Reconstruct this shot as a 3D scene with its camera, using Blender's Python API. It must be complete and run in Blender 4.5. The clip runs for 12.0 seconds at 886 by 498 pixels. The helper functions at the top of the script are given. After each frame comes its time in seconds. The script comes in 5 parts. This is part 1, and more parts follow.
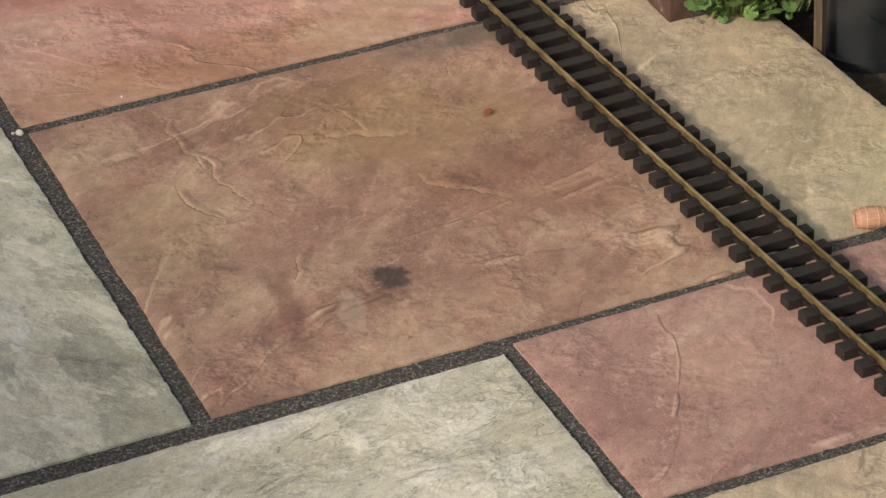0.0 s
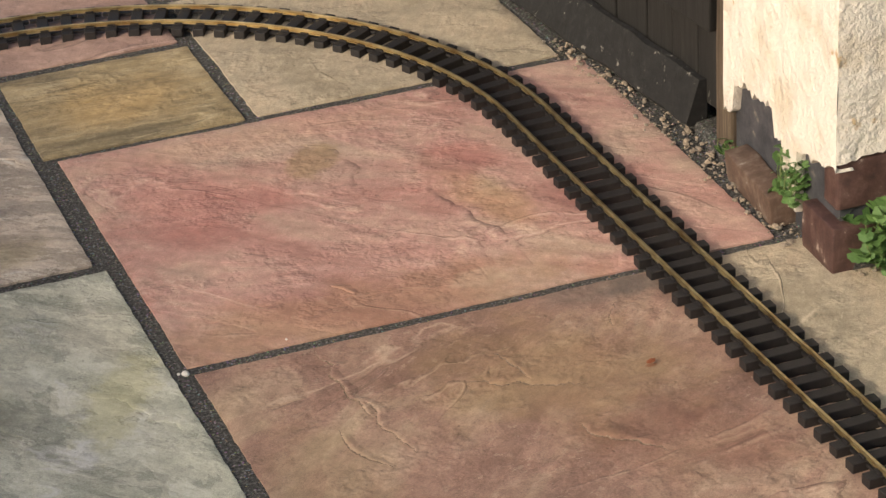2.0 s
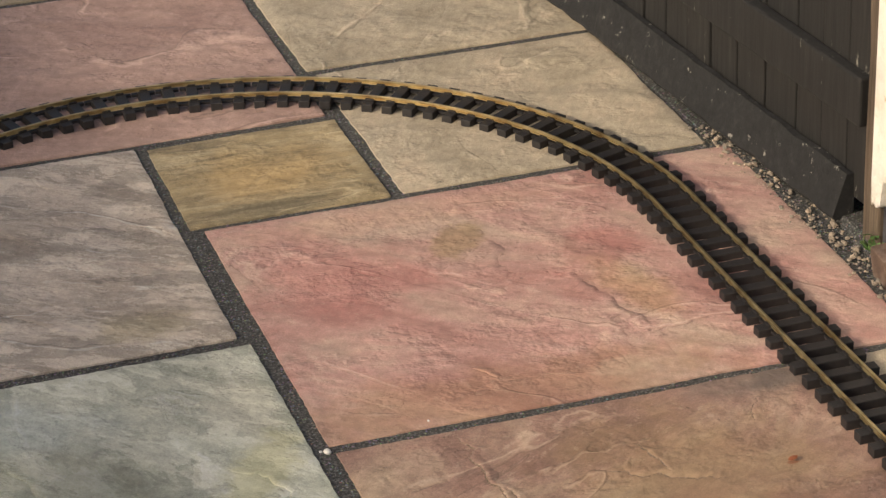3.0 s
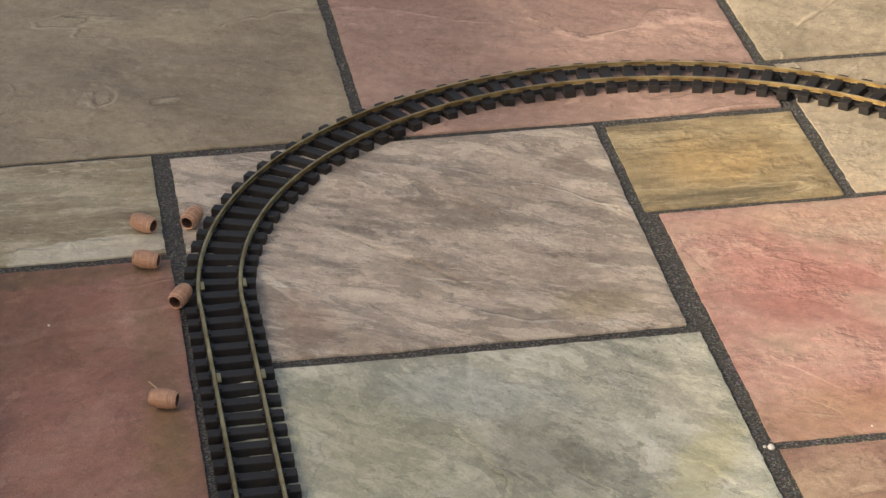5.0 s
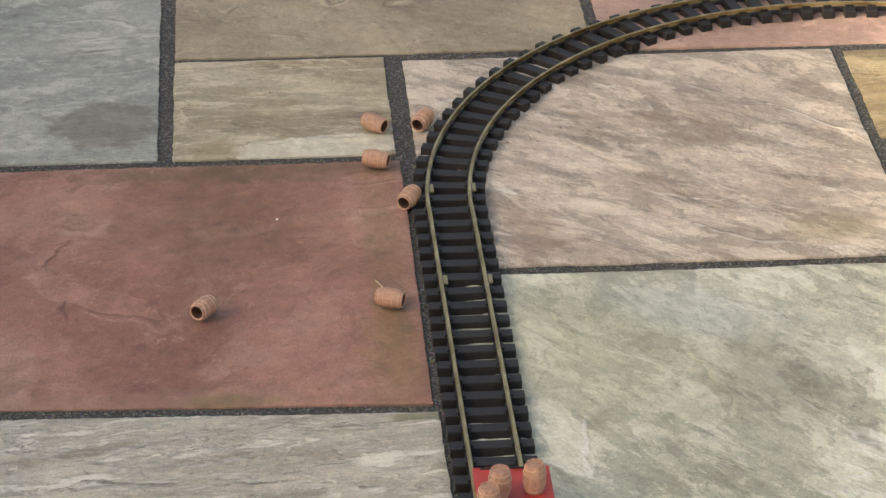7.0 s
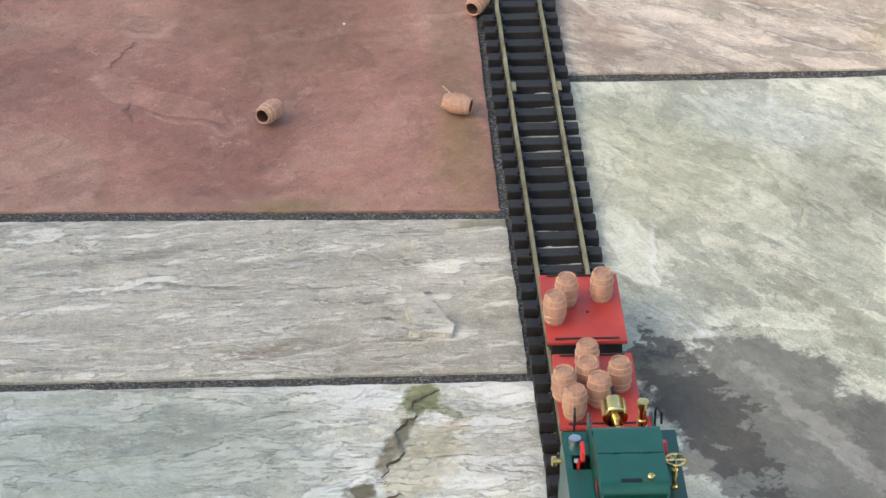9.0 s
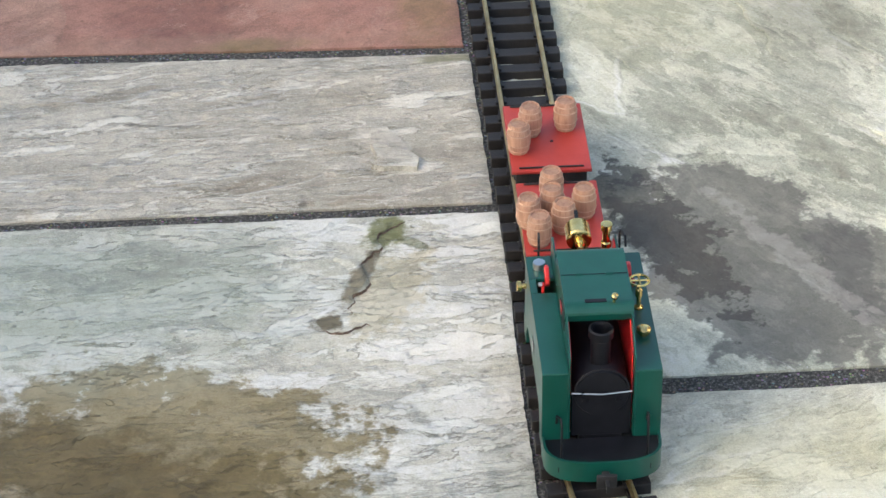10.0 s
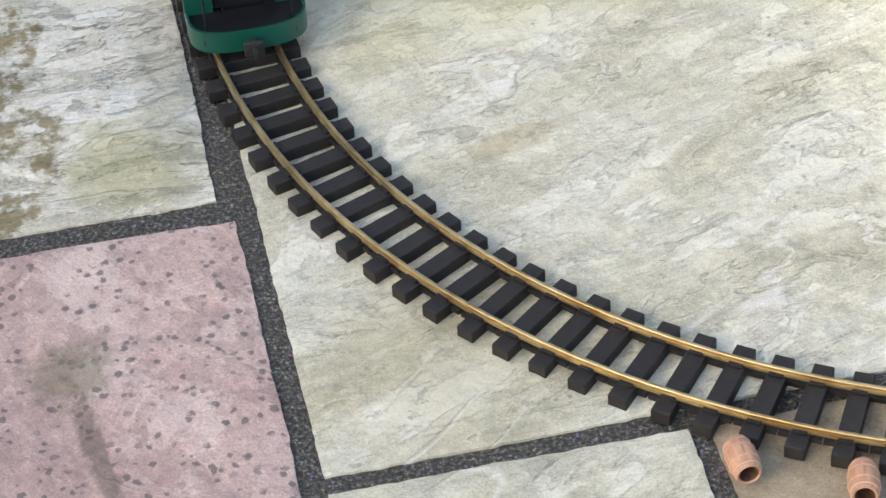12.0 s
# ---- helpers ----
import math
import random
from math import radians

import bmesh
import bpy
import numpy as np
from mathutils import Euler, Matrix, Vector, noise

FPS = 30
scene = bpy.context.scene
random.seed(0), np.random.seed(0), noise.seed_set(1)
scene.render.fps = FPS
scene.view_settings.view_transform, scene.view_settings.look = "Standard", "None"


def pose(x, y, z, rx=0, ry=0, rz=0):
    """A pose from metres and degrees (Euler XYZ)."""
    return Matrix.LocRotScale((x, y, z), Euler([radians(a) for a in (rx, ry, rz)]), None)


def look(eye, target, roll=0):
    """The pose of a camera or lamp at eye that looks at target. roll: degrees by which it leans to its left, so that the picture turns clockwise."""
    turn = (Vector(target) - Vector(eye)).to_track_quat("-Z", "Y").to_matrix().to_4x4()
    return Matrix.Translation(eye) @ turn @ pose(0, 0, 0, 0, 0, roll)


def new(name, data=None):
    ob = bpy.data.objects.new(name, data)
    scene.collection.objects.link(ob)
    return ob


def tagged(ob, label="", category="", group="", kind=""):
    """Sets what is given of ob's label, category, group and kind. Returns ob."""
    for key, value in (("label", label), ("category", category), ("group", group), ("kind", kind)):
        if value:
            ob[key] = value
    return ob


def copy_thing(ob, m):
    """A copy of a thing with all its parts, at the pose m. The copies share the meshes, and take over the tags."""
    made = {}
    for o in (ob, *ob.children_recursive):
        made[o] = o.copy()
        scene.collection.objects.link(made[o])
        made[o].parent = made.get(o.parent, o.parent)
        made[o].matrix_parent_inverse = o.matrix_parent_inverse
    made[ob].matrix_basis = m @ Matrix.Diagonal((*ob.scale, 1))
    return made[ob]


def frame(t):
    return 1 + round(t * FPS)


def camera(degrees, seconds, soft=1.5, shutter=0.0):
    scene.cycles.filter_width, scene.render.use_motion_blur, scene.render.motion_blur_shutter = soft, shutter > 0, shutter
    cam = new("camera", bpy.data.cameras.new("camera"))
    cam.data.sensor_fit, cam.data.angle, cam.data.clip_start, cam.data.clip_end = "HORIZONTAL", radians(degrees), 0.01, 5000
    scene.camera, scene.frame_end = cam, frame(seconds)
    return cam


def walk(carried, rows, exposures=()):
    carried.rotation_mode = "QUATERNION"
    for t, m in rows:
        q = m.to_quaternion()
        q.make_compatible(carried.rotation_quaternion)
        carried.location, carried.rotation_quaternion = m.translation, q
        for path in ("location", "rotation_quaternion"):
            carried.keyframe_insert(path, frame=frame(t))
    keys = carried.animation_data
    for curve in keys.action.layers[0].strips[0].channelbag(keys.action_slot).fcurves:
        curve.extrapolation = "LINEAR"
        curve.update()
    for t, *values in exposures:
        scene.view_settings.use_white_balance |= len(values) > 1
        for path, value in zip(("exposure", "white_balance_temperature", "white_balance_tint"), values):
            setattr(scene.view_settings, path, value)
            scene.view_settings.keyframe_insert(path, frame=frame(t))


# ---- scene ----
# strength of sun and sky, and top of the added unseen shade wall
SUN, SKY, SHADE_TOP = 2.9, 0.165, 2.10
EXPOSURES = [(0.0, 0.0, 7000, 10), (2.7, 0.04, 6900, 10), (4.5, 0.34, 7300, 10), (6.5, 0.78, 7400, 8), (8.5, 1.4, 6600, 6), (11.0, 1.37, 6500, 6), (12.0, 1.28, 6500, 6)]
cam = camera(17.52, 12.0)
PATH = [
    (0.0, (-0.5661, -2.4820, 1.4165), (0.0740, -0.9146, 0.3518), -2.70),
    (0.5, (-0.5713, -2.4832, 1.4287), (0.0941, -0.8951, 0.4113), -2.68),
    (1.0, (-0.5809, -2.4714, 1.4356), (0.0586, -0.8565, 0.4441), -2.88),
    (1.5, (-0.5919, -2.4648, 1.4394), (0.0262, -0.8252, 0.4751), -2.92),
    (2.0, (-0.5995, -2.4595, 1.4509), (-0.0045, -0.7927, 0.5192), -2.94),
    (2.5, (-0.6050, -2.4447, 1.4520), (-0.0359, -0.7523, 0.5508), -2.52),
    (2.7, (-0.6122, -2.4389, 1.4618), (-0.0586, -0.7382, 0.5667), -2.30),
    (4.3, (-0.7070, -2.4740, 1.5781), (-0.3276, -0.7399, 0.6566), -0.74),
    (4.5, (-0.7081, -2.4686, 1.5792), (-0.3610, -0.7293, 0.6548), -0.79),
    (5.0, (-0.7276, -2.4619, 1.5755), (-0.4570, -0.7131, 0.6436), -0.67),
    (5.5, (-0.7459, -2.4630, 1.5741), (-0.5260, -0.7129, 0.6313), -0.41),
    (6.0, (-0.7528, -2.4564, 1.5685), (-0.5652, -0.7064, 0.6185), -0.25),
    (6.5, (-0.7672, -2.4455, 1.5629), (-0.6087, -0.7016, 0.5967), -0.05),
    (6.7, (-0.7697, -2.4471, 1.5570), (-0.6209, -0.7053, 0.5856), 0.12),
    (8.3, (-0.7807, -2.4409, 1.5171), (-0.6841, -0.7290, 0.4875), 0.57),
    (8.5, (-0.7764, -2.4262, 1.5269), (-0.6885, -0.7308, 0.4696), 0.44),
    (9.0, (-0.7742, -2.4270, 1.5194), (-0.6845, -0.7486, 0.4356), 0.33),
    (9.5, (-0.7690, -2.4344, 1.4960), (-0.6730, -0.7766, 0.3813), -0.01),
    (10.0, (-0.7559, -2.4487, 1.4782), (-0.6592, -0.8166, 0.3263), -0.71),
    (10.5, (-0.7451, -2.4631, 1.4641), (-0.6353, -0.8708, 0.2588), -1.30),
    (11.0, (-0.7358, -2.4777, 1.4370), (-0.5974, -0.9256, 0.1833), -2.02),
    (11.5, (-0.7072, -2.5015, 1.3987), (-0.5204, -0.9822, 0.1116), -3.10),
    (12.0, (-0.6835, -2.5152, 1.3859), (-0.4402, -1.0330, 0.0654), -3.95),
]
walk(cam, [(t, look(eye, target, roll)) for t, eye, target, roll in PATH], EXPOSURES)

# ---- light ----
world = bpy.data.worlds.new("sky")
scene.world = world
world.use_nodes = True
wn = world.node_tree
sky = wn.nodes.new("ShaderNodeTexSky")
sky.sky_type, sky.sun_disc = "NISHITA", False
sky.dust_density, sky.air_density, sky.ozone_density = 5.0, 1.0, 0.5
sky.sun_elevation, sky.sun_rotation = radians(26), radians(-113)
wn.links.new(sky.outputs[0], wn.nodes["Background"].inputs[0])
wn.nodes["Background"].inputs[1].default_value = SKY
sun = new("sun", bpy.data.lights.new("sun", "SUN"))
sun.data.energy, sun.data.angle, sun.data.color = SUN, radians(1.3), (1.0, 0.9, 0.76)
sun.matrix_world = look((-2.71, -1.15, 1.43), (0, 0, 0))

# ---- small builders ----
def link(bm, name, mat, parent=None, smooth=False):
    me = bpy.data.meshes.new(name)
    if smooth:
        for e in bm.edges:
            e.smooth = e.calc_face_angle(0.0) < 0.7
    bm.to_mesh(me)
    bm.free()
    if smooth:
        for p in me.polygons:
            p.use_smooth = True
    if mat:
        me.materials.append(mat)
    ob = new(name, me)
    ob.parent = parent
    return ob


def part(name, bm, mat, parent, label="", smooth=False):
    ob = link(bm, name, mat, parent, smooth)
    return tagged(ob, label) if label else ob


def empty(name, label, category, group="", m=None):
    ob = new(name)
    ob.empty_display_size = 0.02
    if m is not None:
        ob.matrix_basis = m
    return tagged(ob, label, category, group)


def box(x0, x1, y0, y1, z0, z1, bevel=0.0, bm=None, m=None):
    own = bmesh.new()
    r = bmesh.ops.create_cube(own, size=1, matrix=Matrix.LocRotScale(((x0 + x1) / 2, (y0 + y1) / 2, (z0 + z1) / 2), None, (x1 - x0, y1 - y0, z1 - z0)))
    if bevel:
        bmesh.ops.bevel(own, geom=own.edges[:], offset=bevel, segments=2, affect="EDGES", profile=0.5)
    return merge(own, bm, m)


def merge(own, bm=None, m=None):
    if m is not None:
        own.transform(m)
    if bm is None:
        return own
    me = bpy.data.meshes.new("tmp")
    own.to_mesh(me)
    own.free()
    bm.from_mesh(me)
    bpy.data.meshes.remove(me)
    return bm


def lathe(profile, seg=20, m=None, bm=None):
    """A body turned round z from (radius, height) pairs."""
    own = bmesh.new()
    rings = []
    for r, z in profile:
        if r < 1e-6:
            rings.append([own.verts.new((0, 0, z))])
        else:
            rings.append([own.verts.new((r * math.cos(2 * math.pi * i / seg), r * math.sin(2 * math.pi * i / seg), z)) for i in range(seg)])
    for a, b in zip(rings, rings[1:]):
        for i in range(seg):
            j = (i + 1) % seg
            if len(a) == 1 and len(b) > 1:
                own.faces.new((a[0], b[j], b[i]))
            elif len(b) == 1 and len(a) > 1:
                own.faces.new((a[i], a[j], b[0]))
            elif len(a) > 1:
                own.faces.new((a[i], a[j], b[j], b[i]))
    bmesh.ops.recalc_face_normals(own, faces=own.faces[:])
    return merge(own, bm, m)


def rod(a, b, r, seg=10, bm=None, ends=None):
    a, b = Vector(a), Vector(b)
    d = b - a
    m = Matrix.Translation(a) @ d.to_track_quat("Z", "Y").to_matrix().to_4x4()
    return lathe([(0, 0), (r, 0), (ends or r, d.length), (0, d.length)], seg, m, bm)


def tube(points, r, seg=8, bm=None):
    """A bent wire through the points."""
    bm = bm or bmesh.new()
    for a, b in zip(points, points[1:]):
        rod(a, b, r, seg, bm)
    for p in points[1:-1]:
        own = bmesh.new()
        bmesh.ops.create_uvsphere(own, u_segments=seg, v_segments=6, radius=r, matrix=Matrix.Translation(p))
        merge(own, bm)
    return bm


def plate(outline, y0, y1, bevel=0.0, bm=None, m=None):
    """A sheet with the outline given in (x, z), from y0 to y1."""
    own = bmesh.new()
    f = own.faces.new([own.verts.new((x, y0, z)) for x, z in outline])
    r = bmesh.ops.extrude_face_region(own, geom=[f])
    bmesh.ops.translate(own, vec=(0, y1 - y0, 0), verts=[v for v in r["geom"] if isinstance(v, bmesh.types.BMVert)])
    bmesh.ops.recalc_face_normals(own, faces=own.faces[:])
    if bevel:
        bmesh.ops.bevel(own, geom=own.edges[:], offset=bevel, segments=2, affect="EDGES", profile=0.5)
    return merge(own, bm, m)


def arc(cx, cz, r, a0, a1, n=8):
    return [(cx + r * math.cos(radians(a0 + (a1 - a0) * i / n)), cz + r * math.sin(radians(a0 + (a1 - a0) * i / n))) for i in range(n + 1)]


# ---- materials ----
class Mat:
    """A node material under construction."""

    def __init__(self, name, rough=0.6, metal=0.0):
        self.m = bpy.data.materials.new(name)
        self.m.use_nodes = True
        self.t = self.m.node_tree
        self.b = self.t.nodes["Principled BSDF"]
        self.b.inputs["Roughness"].default_value = rough
        self.b.inputs["Metallic"].default_value = metal
        self.co = self.node("ShaderNodeTexCoord").outputs["Object"]

    def node(self, kind, **inputs):
        n = self.t.nodes.new(kind)
        return n

    def put(self, socket, v):
        if isinstance(v, bpy.types.NodeSocket):
            self.t.links.new(v, socket)
        elif isinstance(v, (tuple, list)) and len(v) == 3 and socket.type == "RGBA":
            socket.default_value = (*v, 1)
        else:
            socket.default_value = v

    def map(self, scale=(1, 1, 1), rot=0.0, loc=(0, 0, 0)):
        a = self.node("ShaderNodeMapping")
        a.vector_type = "POINT"
        self.put(a.inputs["Vector"], self.co)
        a.inputs["Rotation"].default_value = (0, 0, radians(rot))
        b = self.node("ShaderNodeMapping")
        self.put(b.inputs["Vector"], a.outputs[0])
        b.inputs["Scale"].default_value = scale
        b.inputs["Location"].default_value = loc
        return b.outputs[0]

    def noise(self, vec, scale, detail=4.0, rough=0.55, warp=0.0):
        n = self.node("ShaderNodeTexNoise")
        self.put(n.inputs["Vector"], vec)
        n.inputs["Scale"].default_value, n.inputs["Detail"].default_value = scale, detail
        n.inputs["Roughness"].default_value, n.inputs["Distortion"].default_value = rough, warp
        return n.outputs["Fac"]

    def voro(self, vec, scale, feature="F1"):
        n = self.node("ShaderNodeTexVoronoi")
        n.feature = feature
        self.put(n.inputs["Vector"], vec)
        n.inputs["Scale"].default_value = scale
        return n

    def ramp(self, fac, stops):
        n = self.node("ShaderNodeValToRGB")
        self.put(n.inputs[0], fac)
        e = n.color_ramp.elements
        while len(e) < len(stops):
            e.new(0.5)
        for k, (p, c) in zip(e, stops):
            k.position = p
            k.color = (*c, 1) if isinstance(c, (tuple, list)) else (c, c, c, 1)
        return n.outputs[0]

    def mix(self, fac, a, b, mode="MIX"):
        n = self.node("ShaderNodeMix")
        n.data_type, n.blend_type = "RGBA", mode
        self.put(n.inputs["Factor"], fac)
        self.put(n.inputs[6], a)
        self.put(n.inputs[7], b)
        return n.outputs[2]

    def math(self, op, a, b=0.0, clamp=False):
        n = self.node("ShaderNodeMath")
        n.operation, n.use_clamp = op, clamp
        self.put(n.inputs[0], a)
        self.put(n.inputs[1], b)
        return n.outputs[0]

    def bump(self, height, strength=0.3, dist=0.002, normal=None):
        n = self.node("ShaderNodeBump")
        self.put(n.inputs["Height"], height)
        n.inputs["Strength"].default_value, n.inputs["Distance"].default_value = strength, dist
        if normal is not None:
            self.put(n.inputs["Normal"], normal)
        return n.outputs[0]

    def spot(self, x, y, rx, ry, rot=0.0, ragged=0.35, nscale=40.0, soft=0.25):
        """A patch of its own ragged shape on the ground, 1 inside and 0 outside."""
        a = self.node("ShaderNodeMapping")
        a.vector_type = "TEXTURE"
        self.put(a.inputs["Vector"], self.co)
        a.inputs["Location"].default_value = (x, y, 0)
        a.inputs["Rotation"].default_value = (0, 0, radians(rot))
        a.inputs["Scale"].default_value = (rx, ry, 1)
        flat = self.node("ShaderNodeVectorMath")
        flat.operation = "MULTIPLY"
        self.put(flat.inputs[0], a.outputs[0])
        flat.inputs[1].default_value = (1, 1, 0)
        ln = self.node("ShaderNodeVectorMath")
        ln.operation = "LENGTH"
        self.put(ln.inputs[0], flat.outputs[0])
        n = self.noise(self.co, nscale, 6.0, 0.65)
        d = self.math("ADD", ln.outputs["Value"], self.math("MULTIPLY", self.math("SUBTRACT", n, 0.5), ragged * 4))
        return self.math("SUBTRACT", 1.0, self.step(d, 1 - soft, 1 + soft))

    def step(self, v, lo, hi):
        n = self.node("ShaderNodeMapRange")
        n.interpolation_type = "SMOOTHSTEP"
        self.put(n.inputs["Value"], v)
        n.inputs["From Min"].default_value, n.inputs["From Max"].default_value = lo, hi
        return n.outputs["Result"]

    def done(self, color, rough=None, normal=None):
        self.put(self.b.inputs["Base Color"], color)
        if rough is not None:
            self.put(self.b.inputs["Roughness"], rough)
        if normal is not None:
            self.put(self.b.inputs["Normal"], normal)
        return self.m


def slab_mat(name, a, b, c, rot=0.0, stretch=3.0, seed=0.0, patches=(), specks=None, scale=7.0, fine=0.22, layers=5.0, flake=0.25):
    """Riven sandstone: bedding layers with crisp ledges, each of its own tint, edge shade and lit lips painted in,
    clouds of colour, grain, pale scuffs and patches.
    """
    k = Mat(name, 0.75)
    off = (seed * 3.7, seed * 1.9, seed)
    v = k.map((1, 1 + (stretch - 1) * 0.6, 1), rot, off)
    field = k.noise(v, scale * 0.42, 5.0, 0.44, 0.9)
    lay = k.math("MULTIPLY", field, layers)
    index = k.math("FLOOR", lay)
    fr = k.math("FRACT", lay)
    wn = k.node("ShaderNodeTexWhiteNoise")
    wn.noise_dimensions = "1D"
    k.put(wn.inputs["W"], k.math("ADD", index, seed * 7.3))
    cloud = k.noise(v, scale * 0.7, 5.0, 0.6, 0.5)
    tone = k.math("ADD", k.math("MULTIPLY", wn.outputs["Value"], 0.16), k.math("MULTIPLY", cloud, 0.84))
    col = k.ramp(tone, [(0.34, a), (0.49, b), (0.64, c)])
    streak = k.noise(k.map((1, stretch * 1.6, 1), rot, off), scale * 4, 8.0, 0.7, 0.4)
    mid = k.noise(k.map((1, 1, 1), rot, off), scale * 9, 8.0, 0.74, 0.3)
    col = k.mix(0.38, col, k.ramp(streak, [(0.3, 0.36), (0.5, 0.5), (0.7, 0.64)]), "OVERLAY")
    col = k.mix(0.75, col, k.ramp(mid, [(0.3, 0.36), (0.5, 0.5), (0.7, 0.65)]), "OVERLAY")
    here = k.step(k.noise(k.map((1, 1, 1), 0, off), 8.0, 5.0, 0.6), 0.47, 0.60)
    # shade at each ledge foot and a lit lip beside it, both in the colour
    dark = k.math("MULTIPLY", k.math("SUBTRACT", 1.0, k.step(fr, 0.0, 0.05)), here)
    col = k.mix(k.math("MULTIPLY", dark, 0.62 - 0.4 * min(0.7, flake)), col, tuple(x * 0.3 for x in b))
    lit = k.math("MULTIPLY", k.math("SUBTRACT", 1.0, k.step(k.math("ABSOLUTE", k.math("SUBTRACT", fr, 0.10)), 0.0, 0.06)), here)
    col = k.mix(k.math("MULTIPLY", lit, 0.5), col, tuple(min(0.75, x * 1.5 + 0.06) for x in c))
    thin = k.noise(k.map((1, 1 + (stretch - 1) * 0.8, 1), rot + 4, off), scale * 1.15, 10.0, 0.60, 0.5)
    thick = k.math("MULTIPLY", thin, 6.0)
    fl = k.math("FRACT", thick)
    skin = k.node("ShaderNodeTexWhiteNoise")
    skin.noise_dimensions = "1D"
    k.put(skin.inputs["W"], k.math("ADD", k.math("FLOOR", thick), seed * 3.1))
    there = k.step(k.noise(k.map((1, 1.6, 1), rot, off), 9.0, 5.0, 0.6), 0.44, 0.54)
    # thin flakes: edge shade and a lit rim drawn into the colour too
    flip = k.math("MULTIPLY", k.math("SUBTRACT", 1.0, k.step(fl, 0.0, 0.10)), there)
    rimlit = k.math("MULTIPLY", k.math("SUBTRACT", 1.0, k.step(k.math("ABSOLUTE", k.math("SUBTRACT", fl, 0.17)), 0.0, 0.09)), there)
    col = k.mix(flake, col, k.ramp(skin.outputs["Value"], [(0.0, 0.33), (0.5, 0.5), (1.0, 0.66)]), "OVERLAY")
    crust = k.math("MULTIPLY", k.step(k.noise(k.map((1, 1 + (stretch - 1) * 0.5, 1), rot - 6, (seed * 5.1, seed, 0)), scale * 1.6, 12.0, 0.66, 0.3), 0.535, 0.555), k.step(cloud, 0.40, 0.52))
    col = k.mix(k.math("MULTIPLY", crust, min(0.7, flake * 0.95)), col, tuple(min(0.78, x * 1.16 + 0.05) for x in c))
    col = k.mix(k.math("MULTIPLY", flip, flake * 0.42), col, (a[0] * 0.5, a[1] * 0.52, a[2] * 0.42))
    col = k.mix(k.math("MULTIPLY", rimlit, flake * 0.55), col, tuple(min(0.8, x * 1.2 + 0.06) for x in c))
    crumb = k.noise(k.map((1, 1 + (stretch - 1) * 0.4, 1), rot + 9, (seed, seed * 2.7, 0)), scale * 5.5, 11.0, 0.74, 0.2)
    spread = k.step(k.noise(k.map((1, 1, 1), rot, (seed * 1.3, 0, 0)), 6.0, 4.0, 0.6), 0.36, 0.56)
    low = k.math("MULTIPLY", k.math("SUBTRACT", 1.0, k.step(crumb, 0.385, 0.42)), spread)
    high = k.math("MULTIPLY", k.step(crumb, 0.575, 0.61), spread)
    col = k.mix(k.math("MULTIPLY", low, 0.48), col, tuple(x * 0.48 for x in b))
    col = k.mix(k.math("MULTIPLY", high, 0.42), col, tuple(min(0.78, x * 1.22 + 0.05) for x in c))
    grain = k.noise(k.co, 620.0, 4.0, 0.75)
    col = k.mix(fine * 2.8, col, k.ramp(grain, [(0.32, 0.28), (0.68, 0.72)]), "OVERLAY")
    chips = k.voro(k.co, 140.0)
    near = k.math("ADD", chips.outputs["Distance"], k.math("MULTIPLY", grain, 0.12))
    chip = k.math("MULTIPLY", k.math("SUBTRACT", 1.0, k.step(near, 0.10, 0.20)), k.step(k.noise(k.co, 21.0, 3.0), 0.50, 0.60))
    col = k.mix(k.math("MULTIPLY", chip, 0.6), col, tuple(min(0.7, x * 1.25 + 0.12) for x in c))
    pits = k.voro(k.map((1, 1, 1), 33, off), 70.0)
    pit = k.math("MULTIPLY", k.math("SUBTRACT", 1.0, k.step(k.math("ADD", pits.outputs["Distance"], k.math("MULTIPLY", mid, 0.3)), 0.22, 0.32)), k.step(k.noise(k.co, 11.0, 3.0), 0.52, 0.62))
    col = k.mix(k.math("MULTIPLY", pit, 0.55), col, tuple(x * 0.35 for x in b))
    if specks:
        sp = k.voro(k.map((1, 1, 1), 0, off), 98.0)
        spd = k.math("SUBTRACT", 1.0, k.step(k.math("ADD", sp.outputs["Distance"], k.math("MULTIPLY", k.noise(k.co, 150.0, 5.0, 0.7), 0.9)), 0.66, 0.78))
        spd = k.math("MULTIPLY", spd, k.step(k.noise(k.co, 26.0, 3.0), 0.36, 0.52))
        col = k.mix(k.math("MULTIPLY", spd, 0.75), col, specks)
    rough = k.math("ADD", 0.6, k.math("MULTIPLY", mid, 0.3))
    for x, y, rx, ry, turn, tint, amount, ragged, nscale, soft in patches:
        s = k.math("MULTIPLY", k.spot(x, y, rx, ry, turn, ragged, nscale, soft), amount)
        over = k.mix(0.5, tint, k.ramp(mid, [(0.3, tuple(q * 0.5 for q in tint)), (0.7, tuple(min(1, q * 1.5) for q in tint))]))
        wash = k.mix(1.0, col, tuple(min(1.0, q * 2.3) for q in tint), "MULTIPLY")
        col = k.mix(s, col, k.mix(0.4, over, wash))
    ledge = k.math("MULTIPLY", k.math("ADD", index, k.step(fr, 0.0, 0.06)), k.math("ADD", 0.3, k.math("MULTIPLY", here, 0.7)))
    n1 = k.bump(ledge, 0.32, 0.003)
    n1 = k.bump(k.math("ADD", k.math("MULTIPLY", k.step(fl, 0.0, 0.10), there), crust), min(1.0, flake * 0.9), 0.0018, n1)
